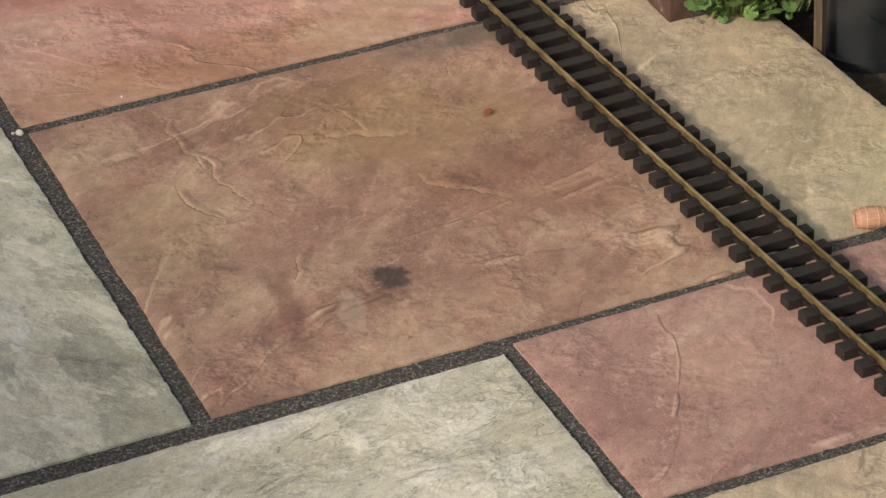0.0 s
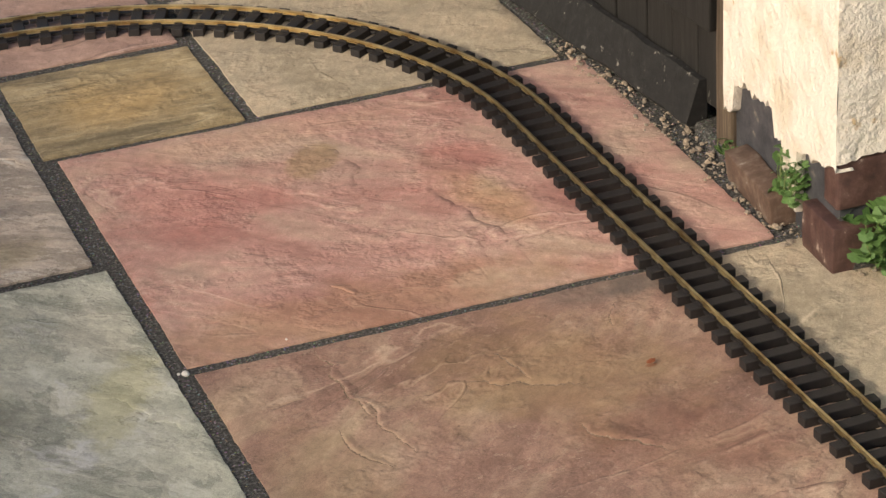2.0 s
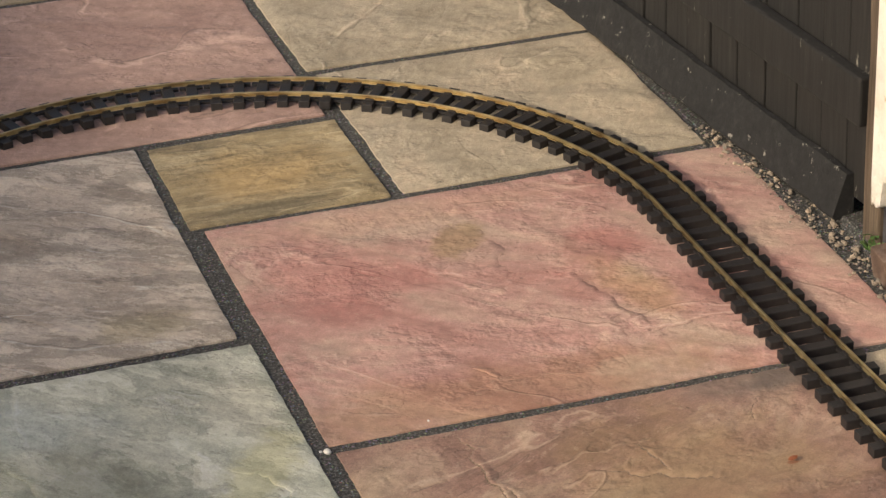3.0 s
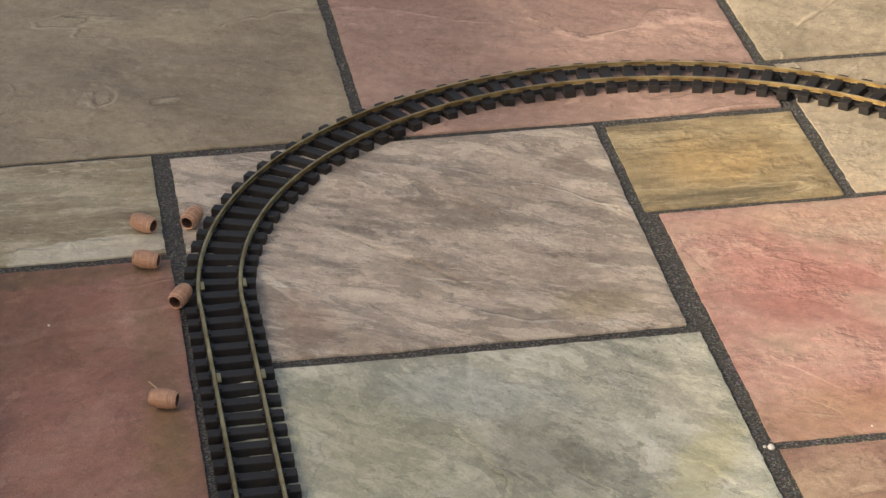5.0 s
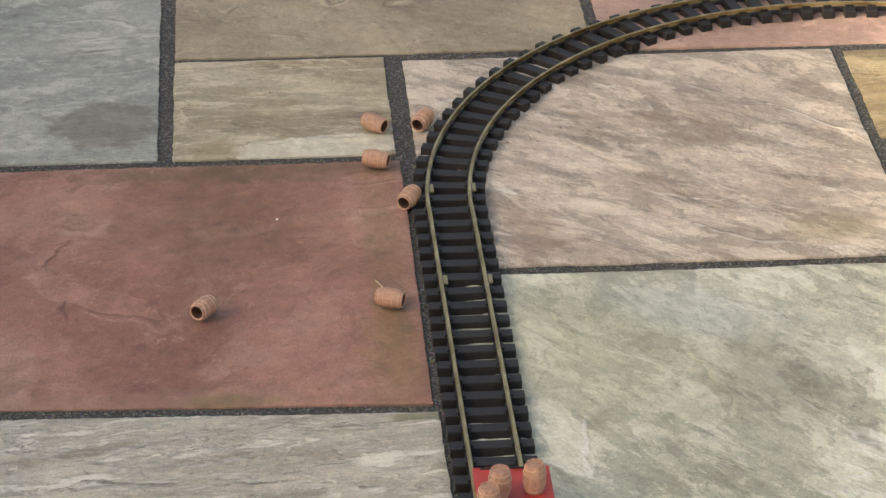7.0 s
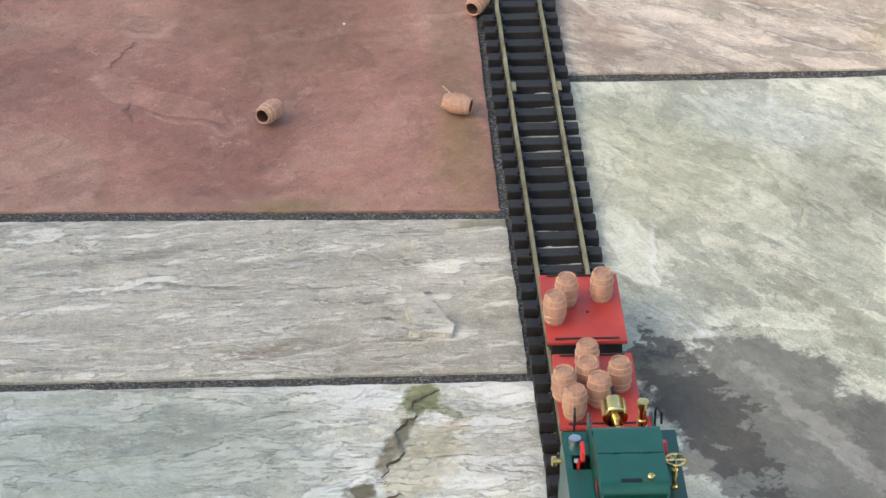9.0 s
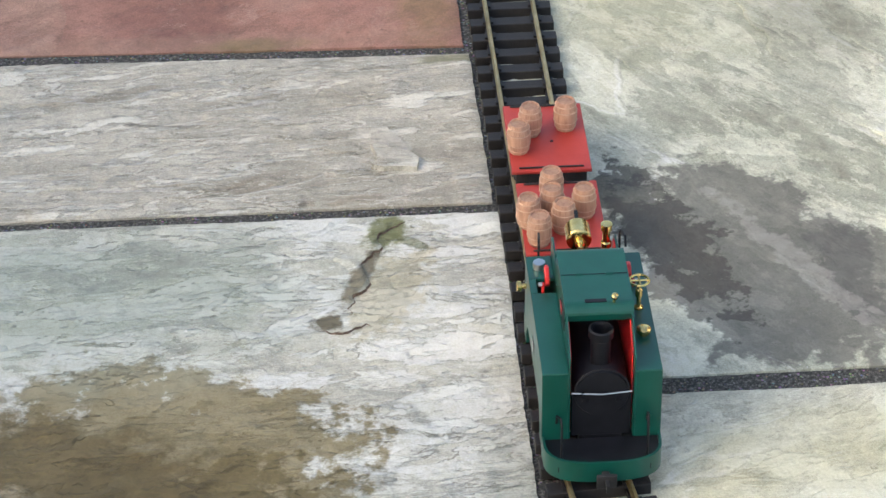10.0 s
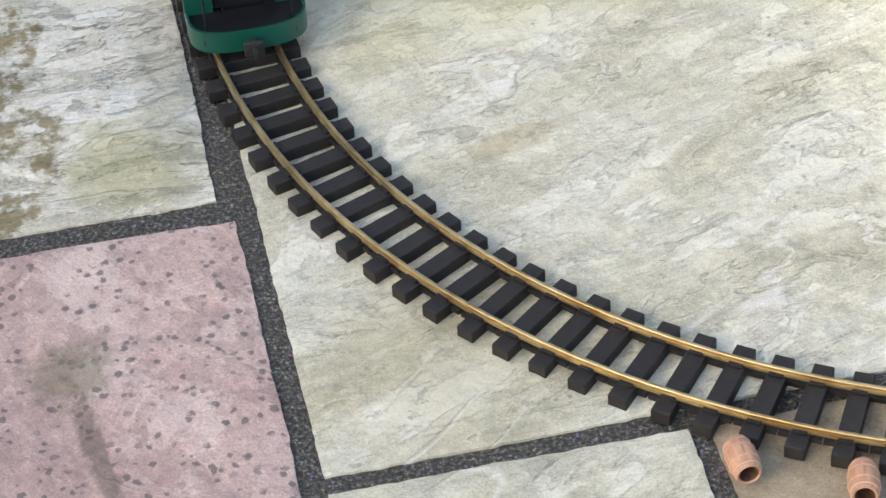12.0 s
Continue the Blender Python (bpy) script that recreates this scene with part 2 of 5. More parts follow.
    n2 = k.bump(k.math("ADD", k.math("MULTIPLY", streak, 0.6), k.math("ADD", mid, k.math("MULTIPLY", grain, 0.35))), 0.19, 0.0023, n1)
    n3 = k.bump(k.math("SUBTRACT", k.math("MULTIPLY", k.math("ADD", chip, high), 0.4), k.math("ADD", pit, k.math("MULTIPLY", low, 0.5))), 0.4, 0.0012, n2)
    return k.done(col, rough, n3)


def plain_mat(name, a, b, scale=60.0, rough=0.45, metal=0.0, bump=0.1, dist=0.0006, grain=500.0, coat=0.0):
    """Paint, metal or plastic with soft mottling and fine grain."""
    k = Mat(name, rough, metal)
    n = k.noise(k.co, scale, 5.0, 0.6)
    col = k.ramp(n, [(0.32, a), (0.68, b)])
    g = k.noise(k.co, grain, 3.0)
    r = k.math("ADD", rough - 0.1, k.math("MULTIPLY", n, 0.2))
    k.b.inputs["Coat Weight"].default_value = coat
    return k.done(col, r, k.bump(g, bump, dist))

TRACK_X = -0.5325
MORTAR = Mat("gritty dark mortar", 0.9)
_n = MORTAR.noise(MORTAR.co, 300.0, 4.0, 0.7)
_p = MORTAR.noise(MORTAR.co, 9.0, 6.0, 0.7)
_v = MORTAR.voro(MORTAR.co, 290.0)
_c = MORTAR.ramp(_n, [(0.34, (0.018, 0.018, 0.017)), (0.52, (0.065, 0.064, 0.06)), (0.66, (0.20, 0.195, 0.185))])
_g = MORTAR.math("MULTIPLY", MORTAR.math("SUBTRACT", 1.0, MORTAR.step(_v.outputs["Distance"], 0.28, 0.42)), MORTAR.step(MORTAR.noise(MORTAR.co, 120.0, 2.0), 0.46, 0.58))
_c = MORTAR.mix(MORTAR.math("MULTIPLY", _g, 0.8), _c, MORTAR.mix(0.6, (0.27, 0.26, 0.25), _v.outputs["Color"], "SOFT_LIGHT"))
_c = MORTAR.mix(MORTAR.math("MULTIPLY", MORTAR.step(_p, 0.58, 0.72), 0.55), _c, (0.085, 0.085, 0.04))
MORTAR = MORTAR.done(_c, 0.9, MORTAR.bump(MORTAR.math("ADD", _n, _g), 0.9, 0.0025))
_k = Mat("dark damp soil", 0.95)
_n = _k.noise(_k.co, 60.0, 6.0, 0.7)
SOIL = _k.done(_k.ramp(_n, [(0.3, (0.015, 0.012, 0.009)), (0.7, (0.07, 0.055, 0.04))]), 0.95, _k.bump(_n, 0.8, 0.01))

# ---- ground and paving ----
bm = bmesh.new()
bmesh.ops.create_grid(bm, x_segments=60, y_segments=60, size=30)
for v in bm.verts:
    v.co.z = -0.034 + 0.006 * noise.noise(v.co * 0.7)
ground = tagged(link(bm, "ground", SOIL), "dark bare soil round the paved patio", "ground", kind="structure")
bm = box(-2.92, 0.783, -2.94, 1.62, -0.033, -0.0036)
bmesh.ops.subdivide_edges(bm, edges=bm.edges[:], cuts=1)
patio = tagged(link(bm, "pavement", MORTAR), "patio bedding and gritty grey mortar joints between sandstone slabs", "patio", kind="structure")


def slab(name, x0, x1, y0, y1, mat, seed, rot=0.0, stretch=2.5, relief=0.0022, label="", cell=0.0065, cut=(0, 0, 0, 0)):
    """One riven flagstone: uneven edges, ledges on its face, worn arrises."""
    rnd = random.Random(seed)
    nx, ny = max(8, int((x1 - x0) / cell)), max(8, int((y1 - y0) / cell))
    ca, sa = math.cos(radians(rot)), math.sin(radians(rot))
    o = Vector((seed * 2.3, seed * 1.1, seed * 0.7))

    def height(x, y):
        u, w = (x * ca - y * sa) * 4.0, (x * sa + y * ca) * 4.0 * stretch
        q = noise.fractal(Vector((u, w, 0)) + o, 0.9, 2.1, 5) * 2.2 + 0.05 * noise.noise(Vector((x * 45, y * 45, seed))) + 2
        k = math.floor(q)
        f = q - k
        f = min(1.0, f / 0.10)
        return relief * ((k + f * f * (3 - 2 * f)) - 2.5) + 0.0005 * noise.noise(Vector((x * 60, y * 60, seed)))

    j = [(rnd.uniform(-0.002, 0.002), rnd.uniform(-0.002, 0.002)) for _ in range(4)]
    x0, x1, y0, y1 = x0 - 0.0008, x1 + 0.0008, y0 - 0.0008, y1 + 0.0008
    j = [(a, b + c) for (a, b), c in zip(j, cut)]
    verts, faces = [], []
    for iy in range(ny + 1):
        b = iy / ny
        for ix in range(nx + 1):
            a = ix / nx
            px = x0 + (x1 - x0) * a + (j[0][0] * (1 - a) + j[1][0] * a) * (1 - b) + (j[2][0] * (1 - a) + j[3][0] * a) * b
            py = y0 + (y1 - y0) * b + (j[0][1] * (1 - a) + j[1][1] * a) * (1 - b) + (j[2][1] * (1 - a) + j[3][1] * a) * b
            rim = min(ix, nx - ix, iy, ny - iy)
            e = max(0.0, 1 - min(px - x0, x1 - px, py - y0, y1 - py) / 0.02) if rim < 3 else 0
            w = 0.0024 * e
            sx, sy = (0.7 * noise.noise(Vector((px * 9, py * 13, seed))) + 0.6 * noise.noise(Vector((px * 90, py * 100, seed)))), (0.7 * noise.noise(Vector((px * 13, py * 9, seed + 9))) + 0.6 * noise.noise(Vector((px * 100, py * 90, seed + 9))))
            z = height(px, py) * (1 - 0.75 * e)
            if rim == 0:
                z -= 0.0012
            verts.append((px + w * sx, py + w * sy, max(-0.0028, min(0.0042, z))))
    row = nx + 1
    for iy in range(ny):
        for ix in range(nx):
            q = iy * row + ix
            faces.append((q, q + 1, q + row + 1, q + row))
    loop = list(range(0, row)) + [iy * row + nx for iy in range(1, ny + 1)] + [ny * row + ix for ix in range(nx - 1, -1, -1)] + [iy * row for iy in range(ny - 1, 0, -1)]
    base = len(verts)
    n = len(loop)
    for q in loop:
        verts.append(verts[q])
    for q in loop:
        x, y, z = verts[q]
        verts.append((x, y, -0.026))
    for i in range(n):
        k = (i + 1) % n
        faces.append((base + i, base + n + i, base + n + k, base + k))
    me = bpy.data.meshes.new(name)
    me.from_pydata(verts, [], faces)
    for p in me.polygons:
        p.use_smooth = True
    me.materials.append(mat)
    ob = new(name, me)
    ob.parent = patio
    if label:
        tagged(ob, label)
    FACES[seed] = (ob, height, mat)
    return ob


def ledge(seed, x, y, heading, length, side=1, rise=0.0018, width=0.016, wander=55):
    """A broken edge of a bedding layer: a low wedge along a wandering line, grimy at its foot."""
    ob, height, mat = FACES[seed]
    n = max(8, int(length / 0.002))
    key = x * 37 + y * 53
    vs, fs, slots = [], [], []
    px, py = x, y
    for i in range(n + 1):
        f = i / n
        a = radians(heading + wander * noise.noise(Vector((f * length * 30, key, 0))) + wander * noise.noise(Vector((f * length * 110, key, 5))) + 80 * noise.noise(Vector((f * length * 330, key, 11))))
        px, py = px + length / n * math.cos(a), py + length / n * math.sin(a)
        ox, oy = -math.sin(radians(heading)) * side, math.cos(radians(heading)) * side
        k = math.sin(math.pi * min(1.0, f * 1.02)) ** 0.5 if 0 < f < 0.98 else 0.0
        h = rise * k * (0.75 + 0.5 * noise.noise(Vector((f * 9, key, 2))))
        w = width * (0.3 + 0.7 * k) * (1 + 0.6 * noise.noise(Vector((f * length * 60, key, 8))))
        foot = (0.0003 + 0.0007 * k) * (1 + 0.7 * noise.noise(Vector((f * length * 200, key, 4))))
        for d, up in ((-foot, 0.0003), (0.0, 0.0003), (0.0003, h), (w * 0.35, h * 0.75), (w, -0.0006)):
            qx, qy = px + ox * d, py + oy * d
            vs.append((qx, qy, max(-0.0028, min(0.0042, height(qx, qy))) + up))
    for i in range(n):
        for c in range(4):
            q = i * 5 + c
            fs.append((q, q + 1, q + 6, q + 5) if side > 0 else (q, q + 5, q + 6, q + 1))
            slots.append(1 if c < 2 else 0)
    me = bpy.data.meshes.new("stone_ledge")
    me.from_pydata(vs, [], fs)
    me.materials.append(mat)
    me.materials.append(GRIME if seed in (1, 8) else mat)
    for p, m in zip(me.polygons, slots):
        p.material_index = m
        p.use_smooth = m == 0
    new("stone_ledge", me).parent = ob


FACES = {}
_k = Mat("dark grime in the riven edges", 0.9)
_n = _k.noise(_k.co, 260.0, 5.0, 0.7)
GRIME = _k.done(_k.ramp(_n, [(0.35, (0.09, 0.064, 0.045)), (0.5, (0.17, 0.12, 0.09)), (0.65, (0.30, 0.22, 0.165))]), 0.9, _k.bump(_n, 0.5, 0.001))
WET, MOSS = (0.175, 0.135, 0.052), (0.13, 0.135, 0.03)
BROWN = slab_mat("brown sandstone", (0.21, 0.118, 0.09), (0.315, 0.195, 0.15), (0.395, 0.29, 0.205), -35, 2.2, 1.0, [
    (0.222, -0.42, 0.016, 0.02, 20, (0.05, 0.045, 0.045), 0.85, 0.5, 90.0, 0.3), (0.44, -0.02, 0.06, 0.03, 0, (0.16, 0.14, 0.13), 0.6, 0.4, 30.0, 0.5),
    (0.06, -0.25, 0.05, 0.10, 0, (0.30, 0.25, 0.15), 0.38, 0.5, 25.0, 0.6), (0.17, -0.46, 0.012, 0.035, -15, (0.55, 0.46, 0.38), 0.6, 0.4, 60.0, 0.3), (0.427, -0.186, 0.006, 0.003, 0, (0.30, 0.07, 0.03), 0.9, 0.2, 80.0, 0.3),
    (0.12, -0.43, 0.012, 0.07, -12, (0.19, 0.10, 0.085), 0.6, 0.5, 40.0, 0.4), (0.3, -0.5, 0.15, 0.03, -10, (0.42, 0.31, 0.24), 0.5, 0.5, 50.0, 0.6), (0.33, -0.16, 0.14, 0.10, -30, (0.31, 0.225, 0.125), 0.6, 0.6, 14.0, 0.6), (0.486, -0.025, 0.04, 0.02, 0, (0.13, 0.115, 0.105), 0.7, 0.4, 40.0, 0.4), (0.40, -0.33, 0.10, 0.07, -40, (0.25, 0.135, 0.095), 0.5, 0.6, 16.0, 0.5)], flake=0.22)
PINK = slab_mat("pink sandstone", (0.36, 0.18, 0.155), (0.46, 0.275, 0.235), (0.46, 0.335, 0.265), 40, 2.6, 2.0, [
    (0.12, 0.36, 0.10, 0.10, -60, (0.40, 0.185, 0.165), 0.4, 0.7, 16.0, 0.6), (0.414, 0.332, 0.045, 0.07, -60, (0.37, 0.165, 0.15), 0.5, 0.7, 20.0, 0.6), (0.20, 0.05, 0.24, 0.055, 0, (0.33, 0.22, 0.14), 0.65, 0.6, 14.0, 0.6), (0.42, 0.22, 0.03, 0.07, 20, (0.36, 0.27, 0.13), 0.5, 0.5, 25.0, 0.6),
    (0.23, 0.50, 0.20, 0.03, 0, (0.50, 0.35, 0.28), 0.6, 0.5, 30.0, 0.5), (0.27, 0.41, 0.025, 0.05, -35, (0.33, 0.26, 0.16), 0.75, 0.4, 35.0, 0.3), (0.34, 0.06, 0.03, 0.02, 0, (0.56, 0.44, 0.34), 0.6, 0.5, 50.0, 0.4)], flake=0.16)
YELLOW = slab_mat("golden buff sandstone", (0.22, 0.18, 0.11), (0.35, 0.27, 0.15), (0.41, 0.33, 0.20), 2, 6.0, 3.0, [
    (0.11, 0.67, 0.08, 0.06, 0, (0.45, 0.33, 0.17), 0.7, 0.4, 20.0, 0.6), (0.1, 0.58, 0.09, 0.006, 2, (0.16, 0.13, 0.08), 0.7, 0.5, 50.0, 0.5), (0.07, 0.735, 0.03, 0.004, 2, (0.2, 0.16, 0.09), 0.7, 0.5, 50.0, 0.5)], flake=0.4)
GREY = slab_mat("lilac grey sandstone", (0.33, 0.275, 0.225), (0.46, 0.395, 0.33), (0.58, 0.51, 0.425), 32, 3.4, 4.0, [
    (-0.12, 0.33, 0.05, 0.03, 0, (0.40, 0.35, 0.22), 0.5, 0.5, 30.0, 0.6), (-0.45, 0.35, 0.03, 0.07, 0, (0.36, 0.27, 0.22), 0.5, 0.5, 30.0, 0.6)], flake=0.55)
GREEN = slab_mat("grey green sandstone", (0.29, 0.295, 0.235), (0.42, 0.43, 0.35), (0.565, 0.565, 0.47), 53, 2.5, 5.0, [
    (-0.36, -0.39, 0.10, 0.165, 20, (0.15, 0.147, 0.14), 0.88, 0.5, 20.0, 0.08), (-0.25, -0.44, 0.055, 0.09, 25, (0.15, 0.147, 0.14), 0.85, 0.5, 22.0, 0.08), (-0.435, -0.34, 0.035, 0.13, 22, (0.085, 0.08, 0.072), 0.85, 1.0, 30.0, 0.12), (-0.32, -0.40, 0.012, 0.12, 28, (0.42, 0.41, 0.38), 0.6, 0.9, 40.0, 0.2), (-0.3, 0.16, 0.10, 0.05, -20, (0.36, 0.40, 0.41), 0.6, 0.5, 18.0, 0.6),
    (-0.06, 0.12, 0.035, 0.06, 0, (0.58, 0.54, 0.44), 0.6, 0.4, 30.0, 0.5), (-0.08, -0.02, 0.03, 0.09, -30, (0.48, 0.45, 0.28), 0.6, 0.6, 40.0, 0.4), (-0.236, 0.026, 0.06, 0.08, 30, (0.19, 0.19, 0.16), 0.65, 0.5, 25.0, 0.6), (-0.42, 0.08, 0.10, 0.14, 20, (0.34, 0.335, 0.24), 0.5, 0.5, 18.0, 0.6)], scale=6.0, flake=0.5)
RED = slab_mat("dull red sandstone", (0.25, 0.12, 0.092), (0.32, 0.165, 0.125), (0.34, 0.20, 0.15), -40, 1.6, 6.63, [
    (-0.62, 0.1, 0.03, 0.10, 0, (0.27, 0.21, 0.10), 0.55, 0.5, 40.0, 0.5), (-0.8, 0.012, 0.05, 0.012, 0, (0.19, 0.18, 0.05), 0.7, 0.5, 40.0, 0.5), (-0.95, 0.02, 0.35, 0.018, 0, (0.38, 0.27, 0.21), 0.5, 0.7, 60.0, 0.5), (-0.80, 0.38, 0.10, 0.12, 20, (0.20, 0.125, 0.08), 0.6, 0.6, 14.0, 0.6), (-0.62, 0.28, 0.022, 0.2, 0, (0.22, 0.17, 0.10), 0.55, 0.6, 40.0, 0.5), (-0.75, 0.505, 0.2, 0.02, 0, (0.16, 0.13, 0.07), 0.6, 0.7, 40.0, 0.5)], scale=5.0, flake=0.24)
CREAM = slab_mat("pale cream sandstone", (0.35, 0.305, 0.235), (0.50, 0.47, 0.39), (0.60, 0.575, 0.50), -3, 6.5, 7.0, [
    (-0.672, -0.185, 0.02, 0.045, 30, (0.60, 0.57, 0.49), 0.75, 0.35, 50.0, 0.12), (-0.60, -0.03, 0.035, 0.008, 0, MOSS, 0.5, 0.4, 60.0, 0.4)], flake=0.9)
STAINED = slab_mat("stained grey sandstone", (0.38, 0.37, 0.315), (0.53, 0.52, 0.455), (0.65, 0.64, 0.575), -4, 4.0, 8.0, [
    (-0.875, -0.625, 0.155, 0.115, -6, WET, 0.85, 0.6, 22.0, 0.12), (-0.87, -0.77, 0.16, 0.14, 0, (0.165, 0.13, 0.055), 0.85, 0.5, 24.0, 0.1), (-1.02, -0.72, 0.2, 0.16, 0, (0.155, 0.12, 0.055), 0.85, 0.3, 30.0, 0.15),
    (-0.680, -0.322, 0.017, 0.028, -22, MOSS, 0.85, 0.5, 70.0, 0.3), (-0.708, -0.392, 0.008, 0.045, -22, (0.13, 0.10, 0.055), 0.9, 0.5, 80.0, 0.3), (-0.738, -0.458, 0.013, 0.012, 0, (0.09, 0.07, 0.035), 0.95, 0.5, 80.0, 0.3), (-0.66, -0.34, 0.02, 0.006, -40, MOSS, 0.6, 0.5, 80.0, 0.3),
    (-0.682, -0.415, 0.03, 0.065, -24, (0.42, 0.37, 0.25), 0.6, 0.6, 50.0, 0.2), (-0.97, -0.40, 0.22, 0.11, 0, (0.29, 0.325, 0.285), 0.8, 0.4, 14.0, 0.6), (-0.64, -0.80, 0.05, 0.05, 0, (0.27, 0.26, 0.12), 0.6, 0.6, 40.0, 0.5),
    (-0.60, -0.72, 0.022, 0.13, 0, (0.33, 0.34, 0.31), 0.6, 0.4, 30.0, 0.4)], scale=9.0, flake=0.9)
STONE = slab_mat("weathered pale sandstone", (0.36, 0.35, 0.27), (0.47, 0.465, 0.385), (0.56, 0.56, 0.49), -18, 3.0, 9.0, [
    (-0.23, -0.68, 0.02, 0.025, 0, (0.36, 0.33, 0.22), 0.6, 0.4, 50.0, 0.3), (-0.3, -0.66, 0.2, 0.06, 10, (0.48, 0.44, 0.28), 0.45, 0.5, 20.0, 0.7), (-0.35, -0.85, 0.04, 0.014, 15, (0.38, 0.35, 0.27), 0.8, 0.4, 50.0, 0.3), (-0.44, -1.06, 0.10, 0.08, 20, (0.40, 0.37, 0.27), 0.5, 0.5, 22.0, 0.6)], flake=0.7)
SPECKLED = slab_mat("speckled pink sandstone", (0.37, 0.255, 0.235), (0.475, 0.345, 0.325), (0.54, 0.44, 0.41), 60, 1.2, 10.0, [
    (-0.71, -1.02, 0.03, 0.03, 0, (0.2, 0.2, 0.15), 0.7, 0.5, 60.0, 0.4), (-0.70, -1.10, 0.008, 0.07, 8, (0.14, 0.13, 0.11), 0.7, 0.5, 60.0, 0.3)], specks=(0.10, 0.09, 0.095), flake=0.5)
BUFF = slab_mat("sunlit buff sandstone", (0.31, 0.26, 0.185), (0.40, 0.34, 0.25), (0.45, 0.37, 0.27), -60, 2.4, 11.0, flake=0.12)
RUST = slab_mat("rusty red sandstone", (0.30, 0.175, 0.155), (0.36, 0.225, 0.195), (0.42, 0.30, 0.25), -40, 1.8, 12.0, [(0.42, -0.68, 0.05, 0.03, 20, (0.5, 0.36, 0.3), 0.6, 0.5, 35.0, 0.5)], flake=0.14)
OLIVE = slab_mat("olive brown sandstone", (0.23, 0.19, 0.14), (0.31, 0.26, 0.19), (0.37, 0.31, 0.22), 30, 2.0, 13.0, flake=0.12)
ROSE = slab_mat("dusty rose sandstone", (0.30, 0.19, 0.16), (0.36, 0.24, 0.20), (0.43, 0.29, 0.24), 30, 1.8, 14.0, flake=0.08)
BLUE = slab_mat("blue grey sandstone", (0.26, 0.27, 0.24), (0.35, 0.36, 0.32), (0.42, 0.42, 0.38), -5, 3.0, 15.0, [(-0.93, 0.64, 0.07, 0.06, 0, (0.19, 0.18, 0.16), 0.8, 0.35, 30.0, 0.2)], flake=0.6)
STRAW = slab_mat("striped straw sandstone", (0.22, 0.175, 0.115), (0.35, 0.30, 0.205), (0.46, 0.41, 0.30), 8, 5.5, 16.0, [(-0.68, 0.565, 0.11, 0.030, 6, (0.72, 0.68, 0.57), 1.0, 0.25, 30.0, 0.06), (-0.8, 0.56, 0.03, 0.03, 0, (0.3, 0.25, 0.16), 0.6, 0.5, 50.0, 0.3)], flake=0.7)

SLABS = [
    ("brown riven sandstone slab with a dark spot", 0.005, 0.556, -0.551, -0.006, BROWN, 1, -35), ("pink streaked sandstone slab", 0.0, 0.663, 0.011, 0.539, PINK, 2, 40),
    ("golden buff sandstone slab", -0.012, 0.233, 0.553, 0.793, YELLOW, 3, 2), ("lilac grey sandstone slab with wavy bedding", -0.566, -0.03, 0.272, 0.796, GREY, 4, 32),
    ("grey green sandstone slab with a dark patch", -0.564, -0.018, -0.553, 0.249, GREEN, 5, 53), ("dull red sandstone slab", -1.30, -0.589, -0.002, 0.526, RED, 6, -40),
    ("pale cream layered sandstone slab", -1.30, -0.583, -0.28, -0.021, CREAM, 7, -3), ("pale sandstone slab with a brown stain", -1.30, -0.580, -0.859, -0.297, STAINED, 8, -4),
    ("weathered pale sandstone slab", -0.552, 0.262, -1.162, -0.577, STONE, 9, 18), ("speckled pink sandstone slab", -0.842, -0.572, -1.42, -0.884, SPECKLED, 10, 60),
    ("buff sandstone slab beside the wall", 0.572, 0.782, -0.545, -0.008, BUFF, 11, -60), ("rusty red sandstone slab", 0.281, 0.556, -0.822, -0.566, RUST, 12, -40),
    ("buff sandstone slab inside the curve", 0.252, 0.64, 0.556, 0.943, BUFF, 13, 20), ("dusty rose sandstone slab", -0.308, 0.224, 0.812, 1.335, ROSE, 14, 30),
    ("olive brown sandstone slab", -0.852, -0.328, 0.822, 1.36, OLIVE, 15, 30), ("striped straw sandstone slab", -0.851, -0.592, 0.546, 0.808, STRAW, 16, 8),
    ("blue grey sandstone slab", -1.32, -0.873, 0.547, 1.066, BLUE, 17, -5), ("dusty rose sandstone slab", -1.32, -0.873, 1.086, 1.6, ROSE, 18, 10),
    ("buff sandstone slab beside the gate", 0.242, 0.64, 0.960, 1.5, BUFF, 19, 40), ("rusty red sandstone slab", 0.572, 0.80, -1.10, -0.566, RUST, 20, 10),
    ("pale grey sandstone slab", -0.552, -0.307, -1.62, -1.183, STONE, 21, 50), ("mottled dark buff sandstone slab", -0.289, 0.30, -1.62, -1.183, OLIVE, 22, 50),
    ("weathered pale sandstone slab", -1.30, -0.864, -1.42, -0.884, STONE, 23, 10), ("buff sandstone slab", 0.281, 0.556, -1.16, -0.838, BUFF, 24, 10),
    ("olive brown sandstone slab", -0.852, 0.224, 1.352, 1.62, OLIVE, 25, 10), ("speckled pink sandstone slab", -0.842, -0.572, -1.9, -1.44, ROSE, 26, 10),
    ("grey sandstone slab", -1.9, -1.32, -0.86, -0.02, GREY, 27, 10), ("grey sandstone slab", -1.9, -1.34, 0.0, 1.0, GREY, 28, 10),
]
RELIEF = {1: 0.0017, 2: 0.0010, 3: 0.0016, 4: 0.0016, 6: 0.0013, 7: 0.0015, 8: 0.0016, 9: 0.0012, 11: 0.0012}
SKEW = {6: (0.024, 0, 0, 0), 7: (0.005, 0, 0.024, 0), 8: (0, 0, 0.006, 0)}
